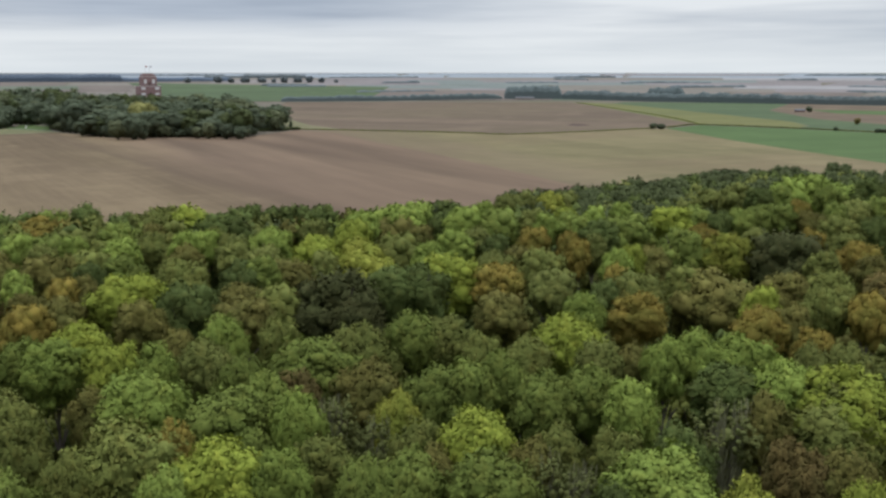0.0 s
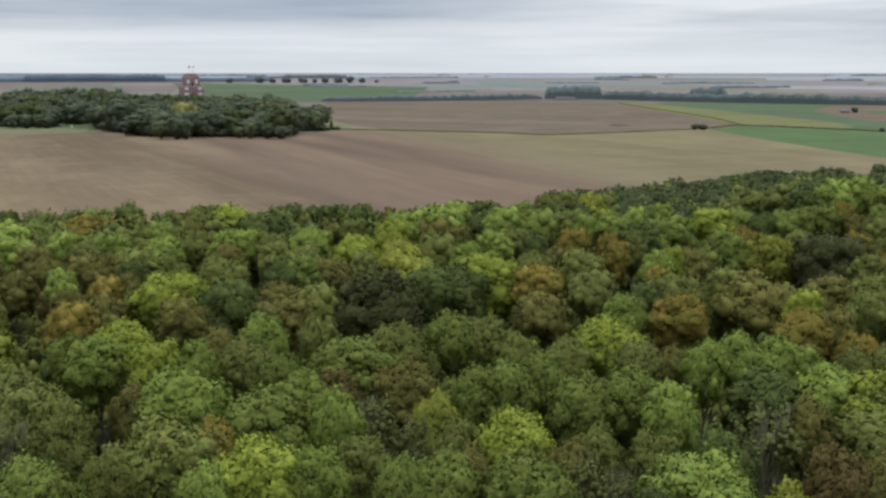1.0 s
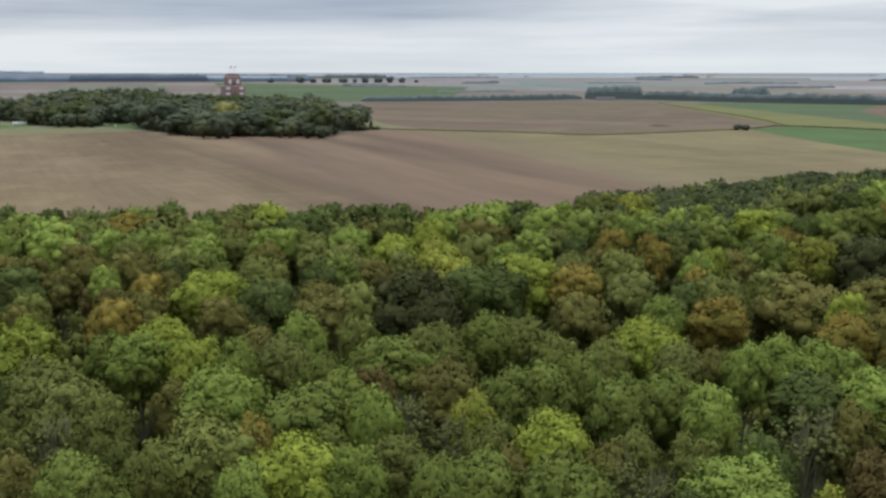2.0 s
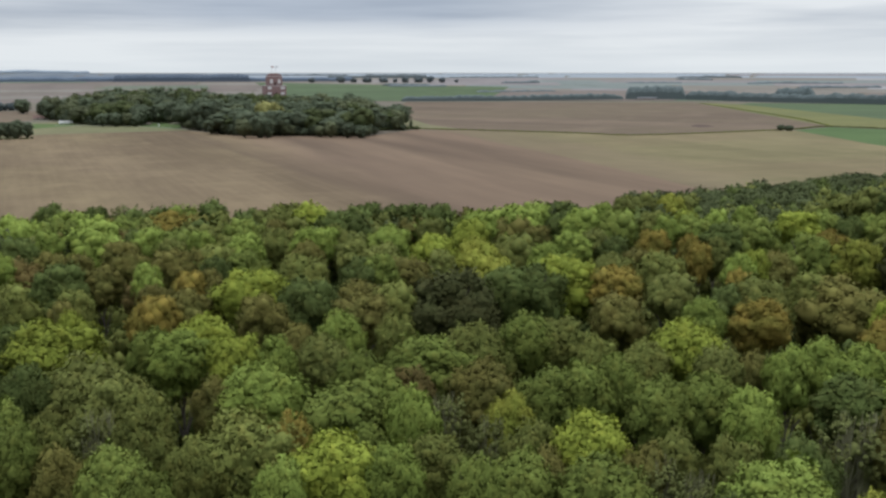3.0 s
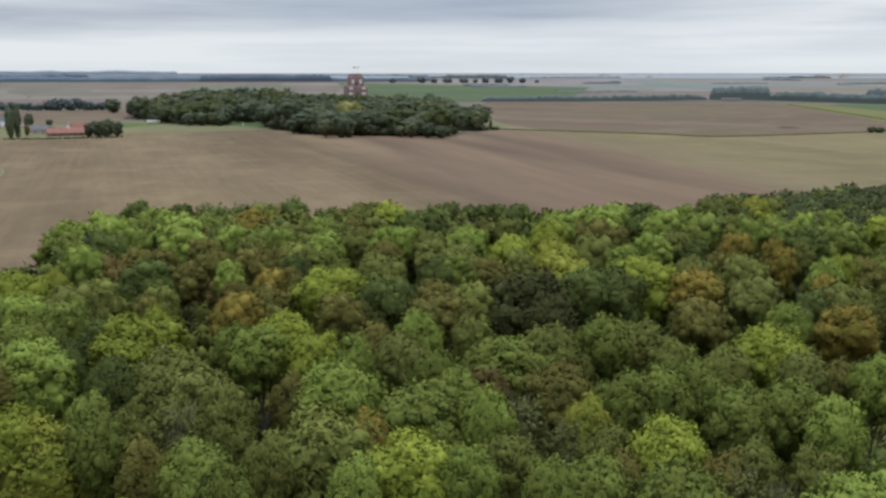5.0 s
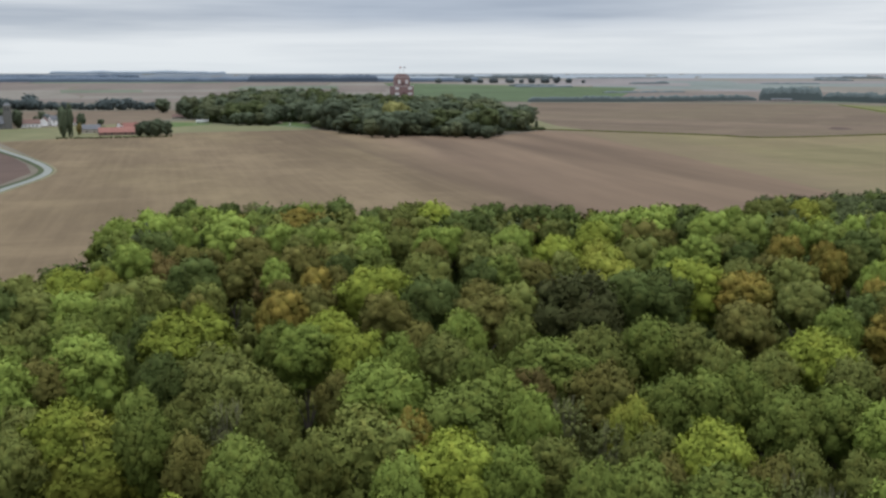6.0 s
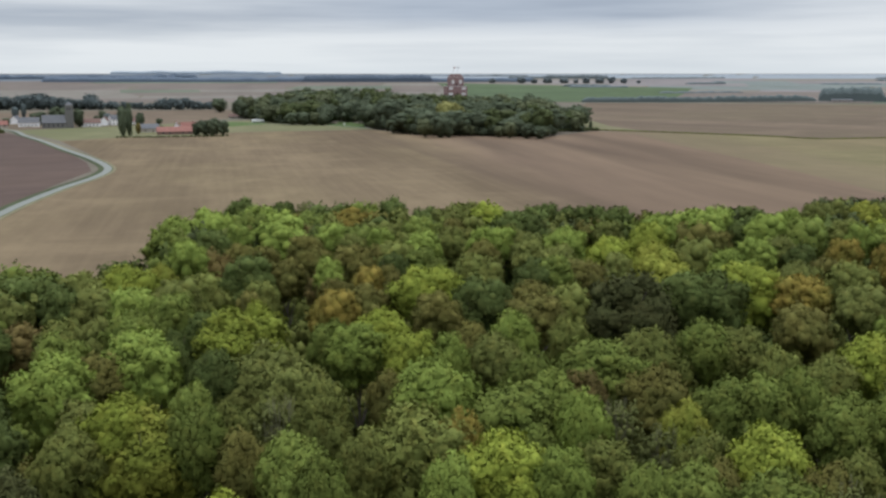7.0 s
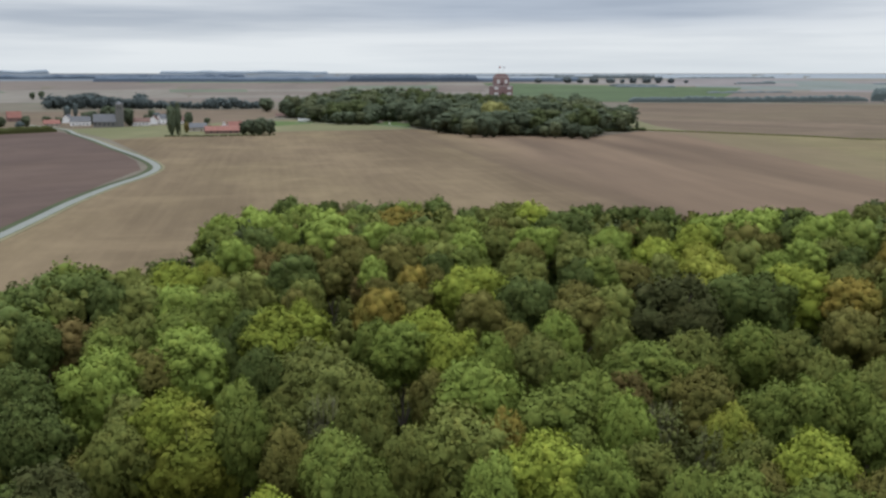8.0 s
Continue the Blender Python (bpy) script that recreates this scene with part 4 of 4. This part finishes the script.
    crowd(name, out, label, "trees", seed + 100, 60, 0.22, mats, 7, 0.5, 2.2)


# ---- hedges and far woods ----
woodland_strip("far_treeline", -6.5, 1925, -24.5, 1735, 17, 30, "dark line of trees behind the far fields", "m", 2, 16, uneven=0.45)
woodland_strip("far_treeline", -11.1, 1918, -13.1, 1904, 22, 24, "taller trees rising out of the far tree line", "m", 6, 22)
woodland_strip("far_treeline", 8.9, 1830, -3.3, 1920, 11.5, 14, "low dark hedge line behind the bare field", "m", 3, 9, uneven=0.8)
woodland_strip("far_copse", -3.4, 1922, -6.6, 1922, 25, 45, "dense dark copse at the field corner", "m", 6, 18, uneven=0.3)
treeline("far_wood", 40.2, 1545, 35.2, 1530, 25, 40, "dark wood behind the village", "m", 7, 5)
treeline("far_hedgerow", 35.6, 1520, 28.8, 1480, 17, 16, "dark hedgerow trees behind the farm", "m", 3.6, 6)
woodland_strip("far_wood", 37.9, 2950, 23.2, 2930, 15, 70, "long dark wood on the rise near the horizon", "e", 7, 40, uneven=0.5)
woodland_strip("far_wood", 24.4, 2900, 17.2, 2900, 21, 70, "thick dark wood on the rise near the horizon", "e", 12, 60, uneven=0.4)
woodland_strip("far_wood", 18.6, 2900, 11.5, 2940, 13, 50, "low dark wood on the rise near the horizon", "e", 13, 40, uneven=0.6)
woodland_strip("far_wood", 60, 3350, 30, 3350, 13, 60, "strip of distant woods, blue-grey with haze", "e", 8, 24)
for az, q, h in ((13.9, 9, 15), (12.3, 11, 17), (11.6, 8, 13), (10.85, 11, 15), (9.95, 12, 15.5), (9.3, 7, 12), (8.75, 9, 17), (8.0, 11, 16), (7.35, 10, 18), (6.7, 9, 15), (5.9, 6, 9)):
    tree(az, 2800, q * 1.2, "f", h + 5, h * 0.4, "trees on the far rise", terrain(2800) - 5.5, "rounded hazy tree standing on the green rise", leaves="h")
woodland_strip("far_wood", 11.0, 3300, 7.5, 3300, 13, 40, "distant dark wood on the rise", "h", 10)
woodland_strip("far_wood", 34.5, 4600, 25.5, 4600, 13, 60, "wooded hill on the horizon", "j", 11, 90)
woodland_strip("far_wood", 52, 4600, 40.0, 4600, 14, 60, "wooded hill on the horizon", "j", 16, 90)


def scattered_woods():
    r = random.Random(21)
    for k in range(24):
        a, d = r.uniform(-33, 12), r.choice((2250, 2500, 2750, 3050, 3350, 3700, 4100))
        w = r.uniform(1.0, 5.0)
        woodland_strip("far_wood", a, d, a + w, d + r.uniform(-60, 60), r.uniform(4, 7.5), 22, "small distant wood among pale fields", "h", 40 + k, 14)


scattered_woods()


def hedge(name, line, width, height, label, seed=0, leaf="t"):
    """A clipped or wild hedge: a rough body and leaf sprays along a line."""
    r = np.random.RandomState(300 + seed)
    out = []
    pts = smooth_line(line, 12)
    for (x0, y0), (x1, y1) in zip(pts, pts[1:]):
        n = max(1, int(math.hypot(x1 - x0, y1 - y0) / (width * 0.5)))
        for i in range(n):
            t = (i + r.uniform(0, 1)) / n
            h = height * r.uniform(0.75, 1.15)
            out.append((x0 + (x1 - x0) * t, y0 + (y1 - y0) * t, -0.2, width * r.uniform(0.5, 0.75), h, 0))
    return crowd(name, out, label, "hedge", 310 + seed, 21, 0.34, leaf, 3, 0.6, 1.8)


hedge("hedge", [(8.1, 930), (3, 893), (-1, 866), (-3.7, 846), (-7.4, 885), (-11.1, 948), (-12.4, 975)], 2.2, 1.2, "low rough hedge along the edge of the field", 1, "v")
hedge("hedge", [(-12.4, 975), (-14.1, 1030), (-18.8, 990), (-23.4, 944), (-30, 900)], 2.4, 1.4, "low dark hedge between green and yellow crops", 2, "v")
hedge("hedge", [(11.1, 893), (9.5, 905), (8.0, 918)], 4.5, 3.6, "dark clipped hedge running out from the wood", 3)
hedge("hedge", [(-7.4, 1770), (-12, 1240), (-14.1, 1040)], 2.0, 1.1, "thin rough hedge beside the mustard strip", 4, "v")
hedge("hedge", [(34.3, 846), (31.4, 843), (28.5, 848)], 2.4, 1.7, "low dark hedge in front of the farm", 5)
woodland_strip("garden_hedge", 44, 912, 39.8, 948, 6.5, 7, "tall dark garden hedge at the edge of the village", "k", 15, 9, uneven=0.35)
land_shape("field_11", [(-6.9, 1000), (-7.5, 985), (-8.2, 1000), (-7.8, 1030), (-7.2, 1035)], SOIL_DARK, 0.09, "patch of freshly turned dark soil")

for az, d, q, h, k, label in (
        (34.02, 864, 3.6, 25.5, "f", "tall dark poplar beside the farm"), (33.68, 876, 3.3, 27, "f", "tall dark poplar beside the farm"),
        (33.1, 985, 4.6, 15.2, "f", "round dark tree behind the farm"), (29.75, 856, 6.0, 13, "f", "dense dark tree at the end of the farm hedge"),
        (29.25, 853, 6.5, 15, "f", "dense dark tree at the end of the farm hedge"), (28.8, 856, 5.5, 12.5, "f", "dense dark tree at the end of the farm hedge"),
        (30.15, 862, 4.3, 11.5, "f", "grey-green tree beside the red barn"), (28.9, 1374, 11, 18.5, "f", "large round tree standing alone in the meadow"),
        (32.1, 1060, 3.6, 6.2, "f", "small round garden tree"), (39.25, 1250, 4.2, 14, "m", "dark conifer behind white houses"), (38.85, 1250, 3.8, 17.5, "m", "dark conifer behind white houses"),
        (38.05, 1085, 6.8, 13.5, "f", "round dark tree beside the church"), (36.2, 1036, 5.4, 17.8, "f", "tall dark tree behind the church tower"), (41.3, 1050, 5, 10.5, "f", "round garden tree in the village"),
        (40.3, 1120, 5, 7.5, "f", "round garden tree in the village"), (42.5, 1053, 5, 10, "f", "round garden tree in the village"), (37.3, 1090, 7, 18, "f", "tall dark tree behind the church"),
        (36.9, 1100, 7, 17, "f", "tall dark tree behind the church"), (39.7, 1075, 4, 8, "f", "garden tree beside the white house"), (35.0, 1120, 4, 12.5, "f", "dark tree behind white houses"),
        (38.35, 1110, 4.5, 11.5, "f", "round garden tree in the village"), (36.55, 1090, 5.0, 12.0, "f", "round garden tree in the village"), (35.3, 1090, 4.0, 9.0, "f", "round garden tree in the village"),
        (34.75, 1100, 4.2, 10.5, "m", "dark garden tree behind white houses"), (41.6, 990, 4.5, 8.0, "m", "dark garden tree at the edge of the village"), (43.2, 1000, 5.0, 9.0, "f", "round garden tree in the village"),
        (33.2, 900, 3.0, 9.5, "r", "dark brown-leaved tree beside the poplars"), (32.0, 905, 3.4, 6.5, "f", "small round tree beside the farm shed"),
        (40.9, 2000, 5, 13, "f", "small tree alone in the far field"), (40.45, 2000, 7, 15, "f", "small tree alone in the far field"),
        (-11.6, 948, 4.2, 5.4, "f", "dark bush on the field corner"), (-12.0, 947, 4.4, 5.0, "f", "dark bush on the field corner"), (-19.6, 1416, 4.6, 7.4, "f", "dark tree beside a field shed"),
        (-22.0, 1090, 3.2, 6.6, "r", "small brown tree alone in the bare field"), (-20.97, 964, 2.5, 3.6, "f", "dark bush on the field edge"), (-23.0, 942, 3.2, 3.8, "f", "dark bush on the field edge"),
        (-23.3, 944, 3.0, 3.4, "f", "dark bush on the field edge"), (8.44, 938, 1.6, 8.4, "f", "slender young tree beside the hedge"), (8.9, 925, 2.6, 5.5, "f", "young green tree beside the hedge")):
    tree(az, d, q, "f" if k == "m" else k, h, h * 0.36, "trees in the open country", terrain(d), label, leaves=k, name="bush" if "bush" in label else "poplar_tree" if "poplar" in label else "conifer_tree" if "conifer" in label else "")

# ---- buildings ----
ROOF_RED = plain_material("red_clay_roof", (0.190, 0.085, 0.068), (0.260, 0.120, 0.095), 0.6)
ROOF_SLATE = plain_material("grey_slate_roof", (0.078, 0.080, 0.086), (0.112, 0.114, 0.120), 0.6, 0.6)
ROOF_BROWN = plain_material("brown_tile_roof", (0.130, 0.080, 0.066), (0.180, 0.112, 0.092), 0.6)
WALL_WHITE = plain_material("white_render", (0.70, 0.69, 0.67), (0.82, 0.81, 0.79), 0.5)
WALL_BRICK = plain_material("brown_brick_wall", (0.150, 0.094, 0.082), (0.205, 0.130, 0.112), 0.8)
WALL_GREY = plain_material("grey_stone_wall", (0.125, 0.120, 0.112), (0.170, 0.162, 0.150), 0.7)
WALL_CREAM = plain_material("cream_wall", (0.30, 0.27, 0.23), (0.38, 0.34, 0.29), 0.6)
WALL_DULL = plain_material("weathered_board_wall", (0.20, 0.18, 0.16), (0.25, 0.23, 0.20), 0.6)
DARK_GLASS = plain_material("dark_window_glass", (0.03, 0.035, 0.04), (0.05, 0.055, 0.06), 0.5, 0.15, 0.5)
WOOD_DOOR = plain_material("painted_wood_door", (0.12, 0.09, 0.07), (0.18, 0.14, 0.11), 1.5)


def gable_prism(bm, w, dep, z0, z1, over=0.0, thick=0.0):
    """A gable roof along x: two slopes with thickness."""
    h = dep / 2 + over
    for s in (-1, 1):
        a = [(-w / 2 - over, s * h, z0 - over * 0.6), (w / 2 + over, s * h, z0 - over * 0.6), (w / 2 + over, 0, z1), (-w / 2 - over, 0, z1)]
        vs = [bm.verts.new(v) for v in a] + [bm.verts.new((x, y, z + thick)) for x, y, z in a]
        for f in ((0, 1, 2, 3), (7, 6, 5, 4), (0, 4, 5, 1), (1, 5, 6, 2), (2, 6, 7, 3), (3, 7, 4, 0)):
            bm.faces.new([vs[i] for i in f])
    bmesh.ops.recalc_face_normals(bm, faces=bm.faces)


def house(az, d, w, dep, eave, ridge, wall, roof, label, turn=0.0, name="house", windows=3, chimney=True, group="houses of the village", category="house", storeys=1):
    root = new(name)
    root.location = (*at(az, d), terrain(d))
    root.rotation_euler[2] = radians(az + turn)
    tagged(root, label, category, group)
    bm = bmesh.new()
    box(bm, -w / 2, w / 2, -dep / 2, dep / 2, -0.3, eave)
    for s in (-1, 1):
        vs = [bm.verts.new((s * w / 2, -dep / 2, eave)), bm.verts.new((s * w / 2, dep / 2, eave)), bm.verts.new((s * w / 2, 0, ridge - 0.05)),
              bm.verts.new((s * (w / 2 - 0.3), -dep / 2, eave)), bm.verts.new((s * (w / 2 - 0.3), dep / 2, eave)), bm.verts.new((s * (w / 2 - 0.3), 0, ridge - 0.05))]
        for f in ((0, 1, 2), (5, 4, 3), (0, 2, 5, 3), (1, 4, 5, 2)):
            bm.faces.new([vs[i] for i in f])
    bmesh.ops.recalc_face_normals(bm, faces=bm.faces)
    part("wall", bm, wall, root)
    bm = bmesh.new()
    gable_prism(bm, w, dep, eave, ridge, 0.35, 0.22)
    top = part("roof", bm, roof, root)
    if chimney:
        bm = bmesh.new()
        box(bm, w * 0.3 - 0.45, w * 0.3 + 0.45, -0.35, 0.35, ridge - 1.0, ridge + 1.1, 0.04)
        part("chimney", bm, WALL_BRICK, top)
    for k in range(windows):
        for st in range(storeys):
            x = (k + 0.5) / windows * w * 0.86 - w * 0.43
            z = 0.95 + st * 2.7
            if k == windows // 2 and st == 0:
                bm = bmesh.new()
                box(bm, x - 0.5, x + 0.5, -dep / 2 - 0.05, -dep / 2 + 0.02, 0, 2.1)
                part("door", bm, WOOD_DOOR, root)
                continue
            bm = bmesh.new()
            box(bm, x - 0.55, x + 0.55, -dep / 2 - 0.03, -dep / 2 + 0.02, z, z + 1.25)
            pane = part("window", bm, DARK_GLASS, root)
            bm = bmesh.new()
            box(bm, x - 0.7, x + 0.7, -dep / 2 - 0.14, -dep / 2 - 0.004, z - 0.14, z - 0.02)
            part("sill", bm, WALL_GREY, pane)
    return root


FARM = "buildings of the farm"
house(31.25, 886, 31, 11, 2.6, 6.2, WALL_BRICK, ROOF_RED, "long brick barn with a red tiled roof", 4, "barn", 5, False, FARM, "barn")
house(30.6, 905, 13, 9, 4.0, 9.0, WALL_WHITE, ROOF_RED, "white farmhouse with a red tiled roof", 12, "farmhouse", 3, True, FARM, storeys=1)
house(31.2, 902, 5.5, 5.5, 4.8, 9.6, WALL_WHITE, ROOF_RED, "small white gabled farm building with red roof", 86, "farmhouse", 1, False, FARM)
house(32.6, 926, 15, 10, 3.4, 7.0, WALL_CREAM, ROOF_SLATE, "open farm shed with a dark slate roof", -6, "barn", 2, False, FARM, "barn")
house(41.85, 1172, 14, 9, 4.0, 10.5, WALL_BRICK, ROOF_RED, "brick house with a steep red roof", 8)
house(40.05, 1046, 14.5, 8, 2.8, 6.4, WALL_CREAM, ROOF_RED, "low cream house with a faded red roof", 5)
house(39.25, 1125, 11, 8, 4.2, 8.0, WALL_WHITE, ROOF_SLATE, "white gabled house with a slate roof", 70)
house(38.62, 1060, 18.5, 9, 4.0, 8.7, WALL_WHITE, ROOF_SLATE, "white rendered house with a grey slate roof", -5, windows=5)
house(35.65, 1042, 19.5, 8, 3.4, 7.4, WALL_WHITE, ROOF_BROWN, "long white house with a brown tiled roof", 4, windows=5)
house(34.9, 1062, 8.5, 8, 4.6, 8.2, WALL_WHITE, ROOF_BROWN, "white gabled house with a brown roof", 78, windows=2)
house(34.45, 1066, 8.5, 8, 5.6, 9.8, WALL_WHITE, ROOF_SLATE, "white two-storey house with a slate roof", 30, windows=2, storeys=2)
house(33.55, 1068, 8, 7, 3.0, 6.2, WALL_WHITE, ROOF_BROWN, "small white cottage with a brown roof", 12, windows=2)
house(-19.15, 1413, 12.5, 6, 2.2, 3.8, WALL_BRICK, ROOF_SLATE, "low field shed with a grey roof", 10, "shed", 2, False, "field buildings", "shed")
house(-4.55, 1905, 34, 9, 4.0, 5.4, WALL_DULL, ROOF_SLATE, "pale low barn in front of a copse", 0, "barn", 4, False, "field buildings", "barn")
house(27.9, 1195, 22, 7, 2.0, 4.6, WALL_CREAM, ROOF_BROWN, "low pale outbuilding beside the wood", 0, "shed", 3, False, "field buildings", "shed")


def church():
    root = new("church")
    d = 1020
    root.location = (*at(37.3, d), 0)
    root.rotation_euler[2] = radians(37.3 - 6)
    tagged(root, "grey stone village church with slate roof and square tower", "church")
    bm = bmesh.new()
    box(bm, -12, 8.5, -5.5, 5.5, -0.3, 5.0)
    for x in (-12.0, 8.2):
        vs = [bm.verts.new(v) for v in ((x, -5.5, 5), (x, 5.5, 5), (x, 0, 12.0), (x + 0.3, -5.5, 5), (x + 0.3, 5.5, 5), (x + 0.3, 0, 12.0))]
        for f in ((0, 1, 2), (5, 4, 3), (0, 2, 5, 3), (1, 4, 5, 2)):
            bm.faces.new([vs[i] for i in f])
    bmesh.ops.recalc_face_normals(bm, faces=bm.faces)
    part("wall", bm, WALL_GREY, root)
    bm = bmesh.new()
    gable_prism(bm, 20.5, 11, 5.0, 12.0, 0.4, 0.25)
    for v in bm.verts:
        v.co.x -= 1.75
    part("roof", bm, ROOF_SLATE, root, "weathered grey slate roof")
    bm = bmesh.new()
    box(bm, 8.5, 15.0, -3.4, 3.4, -0.3, 21.5, 0.08)
    for x in (8.3, 14.5):
        for y in (-3.7, 3.0):
            box(bm, x, x + 0.7, y, y + 0.7, -0.3, 15)
    tower = part("tower", bm, WALL_GREY, root, "square grey stone church tower")
    bm = bmesh.new()
    bmesh.ops.create_cone(bm, cap_ends=True, segments=4, radius1=4.9, radius2=0.2, depth=2.6, matrix=pose(11.75, 0, 22.8, 0, 0, 45))
    part("tower_roof", bm, ROOF_SLATE, tower)
    for x in (10.2, 12.5):
        bm = bmesh.new()
        box(bm, x, x + 0.8, -3.46, -3.3, 16.5, 19.6)
        part("belfry_opening", bm, DARK_GLASS, tower)
    for x in (-10, -6, -2, 2, 6):
        bm = bmesh.new()
        box(bm, x - 0.5, x + 0.5, -5.56, -5.45, 1.6, 4.2)
        part("window", bm, DARK_GLASS, root)


church()

# ---- the memorial tower ----
# red brick, lightened and greyed in its colour for the haze before it
BRICK = plain_material("hazed_red_brick", (0.205, 0.126, 0.118), (0.272, 0.170, 0.160), 0.35, 0.85)
STONE = plain_material("white_portland_stone", (0.56, 0.53, 0.51), (0.68, 0.65, 0.62), 0.4, 0.8)
FLAG = plain_material("red_and_blue_flag_cloth", (0.30, 0.07, 0.07), (0.42, 0.12, 0.10), 0.8)
FLAG_PALE = plain_material("pale_flag_cloth", (0.45, 0.44, 0.48), (0.60, 0.58, 0.60), 0.8)
STEEL = plain_material("grey_pole_metal", (0.35, 0.35, 0.36), (0.45, 0.45, 0.46), 1.0, 0.4)


def arched_block(w, dep, z0, z1, aw, spring):
    """A block of masonry with an arched passage from front to back."""
    bm = bmesh.new()
    half = aw / 2
    arc = [(half * math.cos(radians(t)), spring + half * math.sin(radians(t))) for t in range(0, 181, 15)]
    outline = [(w / 2, z0), (w / 2, z1), (-w / 2, z1), (-w / 2, z0), (-half, z0)] + arc[::-1] + [(half, z0)]
    front = [bm.verts.new((x, -dep / 2, z)) for x, z in outline]
    back = [bm.verts.new((x, dep / 2, z)) for x, z in outline]
    bm.faces.new(front)
    bm.faces.new(back[::-1])
    n = len(outline)
    for i in range(n):
        bm.faces.new((front[i], back[i], back[(i + 1) % n], front[(i + 1) % n]))
    bmesh.ops.recalc_face_normals(bm, faces=bm.faces)
    return bm


def memorial():
    root = new("memorial_tower")
    az, d = 15.95, 1050
    g = terrain(d, az)
    root.location = (*at(az, d), g)
    root.rotation_euler[2] = radians(az + 12)
    tagged(root, "massive red brick memorial arch tower with white stone bands", "monument")
    top = 49.4 - g
    part("plinth", box(bmesh.new(), -22, 22, -20, 20, -0.5, 2.2, 0.15), STONE, root)
    part("lower_block", arched_block(36, 32, 2.2, top - 22, 7, 9), BRICK, root)
    part("middle_block", arched_block(20.5, 19, top - 22, top - 11.8, 2.0, top - 19.5), BRICK, root)
    part("upper_block", arched_block(14.2, 13, top - 11.8, top - 2.6, 1.1, top - 9), BRICK, root)
    part("cap_block", box(bmesh.new(), -6.2, 6.2, -5.6, 5.6, top - 2.6, top - 0.8, 0.1), BRICK, root)
    part("crest", box(bmesh.new(), -4.6, 4.6, -4.2, 4.2, top - 0.8, top, 0.1), BRICK, root)
    for w, dep, z, t in ((36.3, 32.3, top - 22.6, 0.6), (20.7, 19.2, top - 12.2, 0.4), (14.4, 13.2, top - 3.0, 0.35)):
        part("cornice", box(bmesh.new(), -w / 2, w / 2, -dep / 2, dep / 2, z, z + t, 0.06), STONE, root, "white stone cornice")
    # white stone panels on the front and back of the upper blocks
    for s in (-1, 1):
        for x, w, z0, z1, y in ((3.9, 2.6, top - 9.6, top - 5.6, 6.5), (6.6, 4.0, top - 15.4, top - 13.0, 9.5), (6.6, 4.0, top - 20.5, top - 18.4, 9.5)):
            for f in (-1, 1):
                a, b = sorted((f * (y - 0.1), f * (y + 0.15)))
                part("stone_panel", box(bmesh.new(), s * x - w / 2, s * x + w / 2, a, b, z0, z1, 0.04), STONE, root)
    for x in (-2.2, 2.0):
        bm = bmesh.new()
        limb(bm, (x, 0, top), (x, 0, top + 7.6), 0.16, 0.09, 8)
        pole = part("flagpole", bm, STEEL, root)
        bm = bmesh.new()
        vs = []
        for i in range(9):
            for z in (top + 7.4, top + 6.2):
                for y in (-0.03, 0.03):
                    vs.append(bm.verts.new((x + i * 0.28, y + 0.22 * math.sin(i * 1.1), z - 0.05 * i)))
        for i in range(8):
            a, b = vs[i * 4:i * 4 + 4], vs[i * 4 + 4:i * 4 + 8]
            for q in ((a[0], a[2], b[2], b[0]), (a[1], b[1], b[3], a[3]), (a[0], b[0], b[1], a[1]), (a[2], a[3], b[3], b[2])):
                bm.faces.new(q)
        part("flag", bm, FLAG if x < 0 else FLAG_PALE, pole)


memorial()


def trailer():
    root = new("white_trailer")
    root.location = (*at(26.86, 1079), 0)
    root.rotation_euler[2] = radians(26.86)
    tagged(root, "long white trailer parked on the grass beside the wood", "trailer")
    part("body", box(bmesh.new(), -6.5, 6.5, -1.25, 1.25, 0.9, 3.4, 0.15), WALL_WHITE, root)
    part("chassis", box(bmesh.new(), -6.3, 6.3, -1.0, 1.0, 0.6, 0.9), STEEL, root)
    for x in (-4.6, -3.4, 4.6):
        for y in (-1.05, 1.05):
            bm = bmesh.new()
            bmesh.ops.create_cone(bm, cap_ends=True, segments=14, radius1=0.45, radius2=0.45, depth=0.3, matrix=pose(x, y, 0.45, 90, 0, 0))
            part("wheel", bm, DARK_GLASS, root)


trailer()


def marker():
    root = new("marker_stone")
    root.location = (*at(22.14, 1018), 0)
    tagged(root, "small pale upright stone marker on the lawn", "marker")
    part("base", box(bmesh.new(), -1.0, 1.0, -0.5, 0.5, -0.1, 0.4, 0.05), STONE, root)
    part("shaft", box(bmesh.new(), -0.55, 0.55, -0.3, 0.3, 0.4, 2.4, 0.08), STONE, root)


marker()
ribbon("track", smooth_line([(27.4, 1055), (25.5, 1040), (22.5, 1000), (20.6, 945)], 5), 3.0, ASPHALT, 0.12, "pale track along the lawn in front of the wood", "track")
land_shape("lawn", [(19.8, 925), (20.9, 948), (23.1, 1012), (22.95, 1078), (21.1, 1066), (20.95, 1000)], LAWN, 0.10, "bright mown lawn in a bay of the wood", "lawn")
land_shape("lawn", [(28.5, 1000), (26.6, 1040), (26.2, 1075), (28.5, 1100), (31, 1075), (31, 990)], LAWN, 0.10, "bright green pasture beside the wood", "lawn")
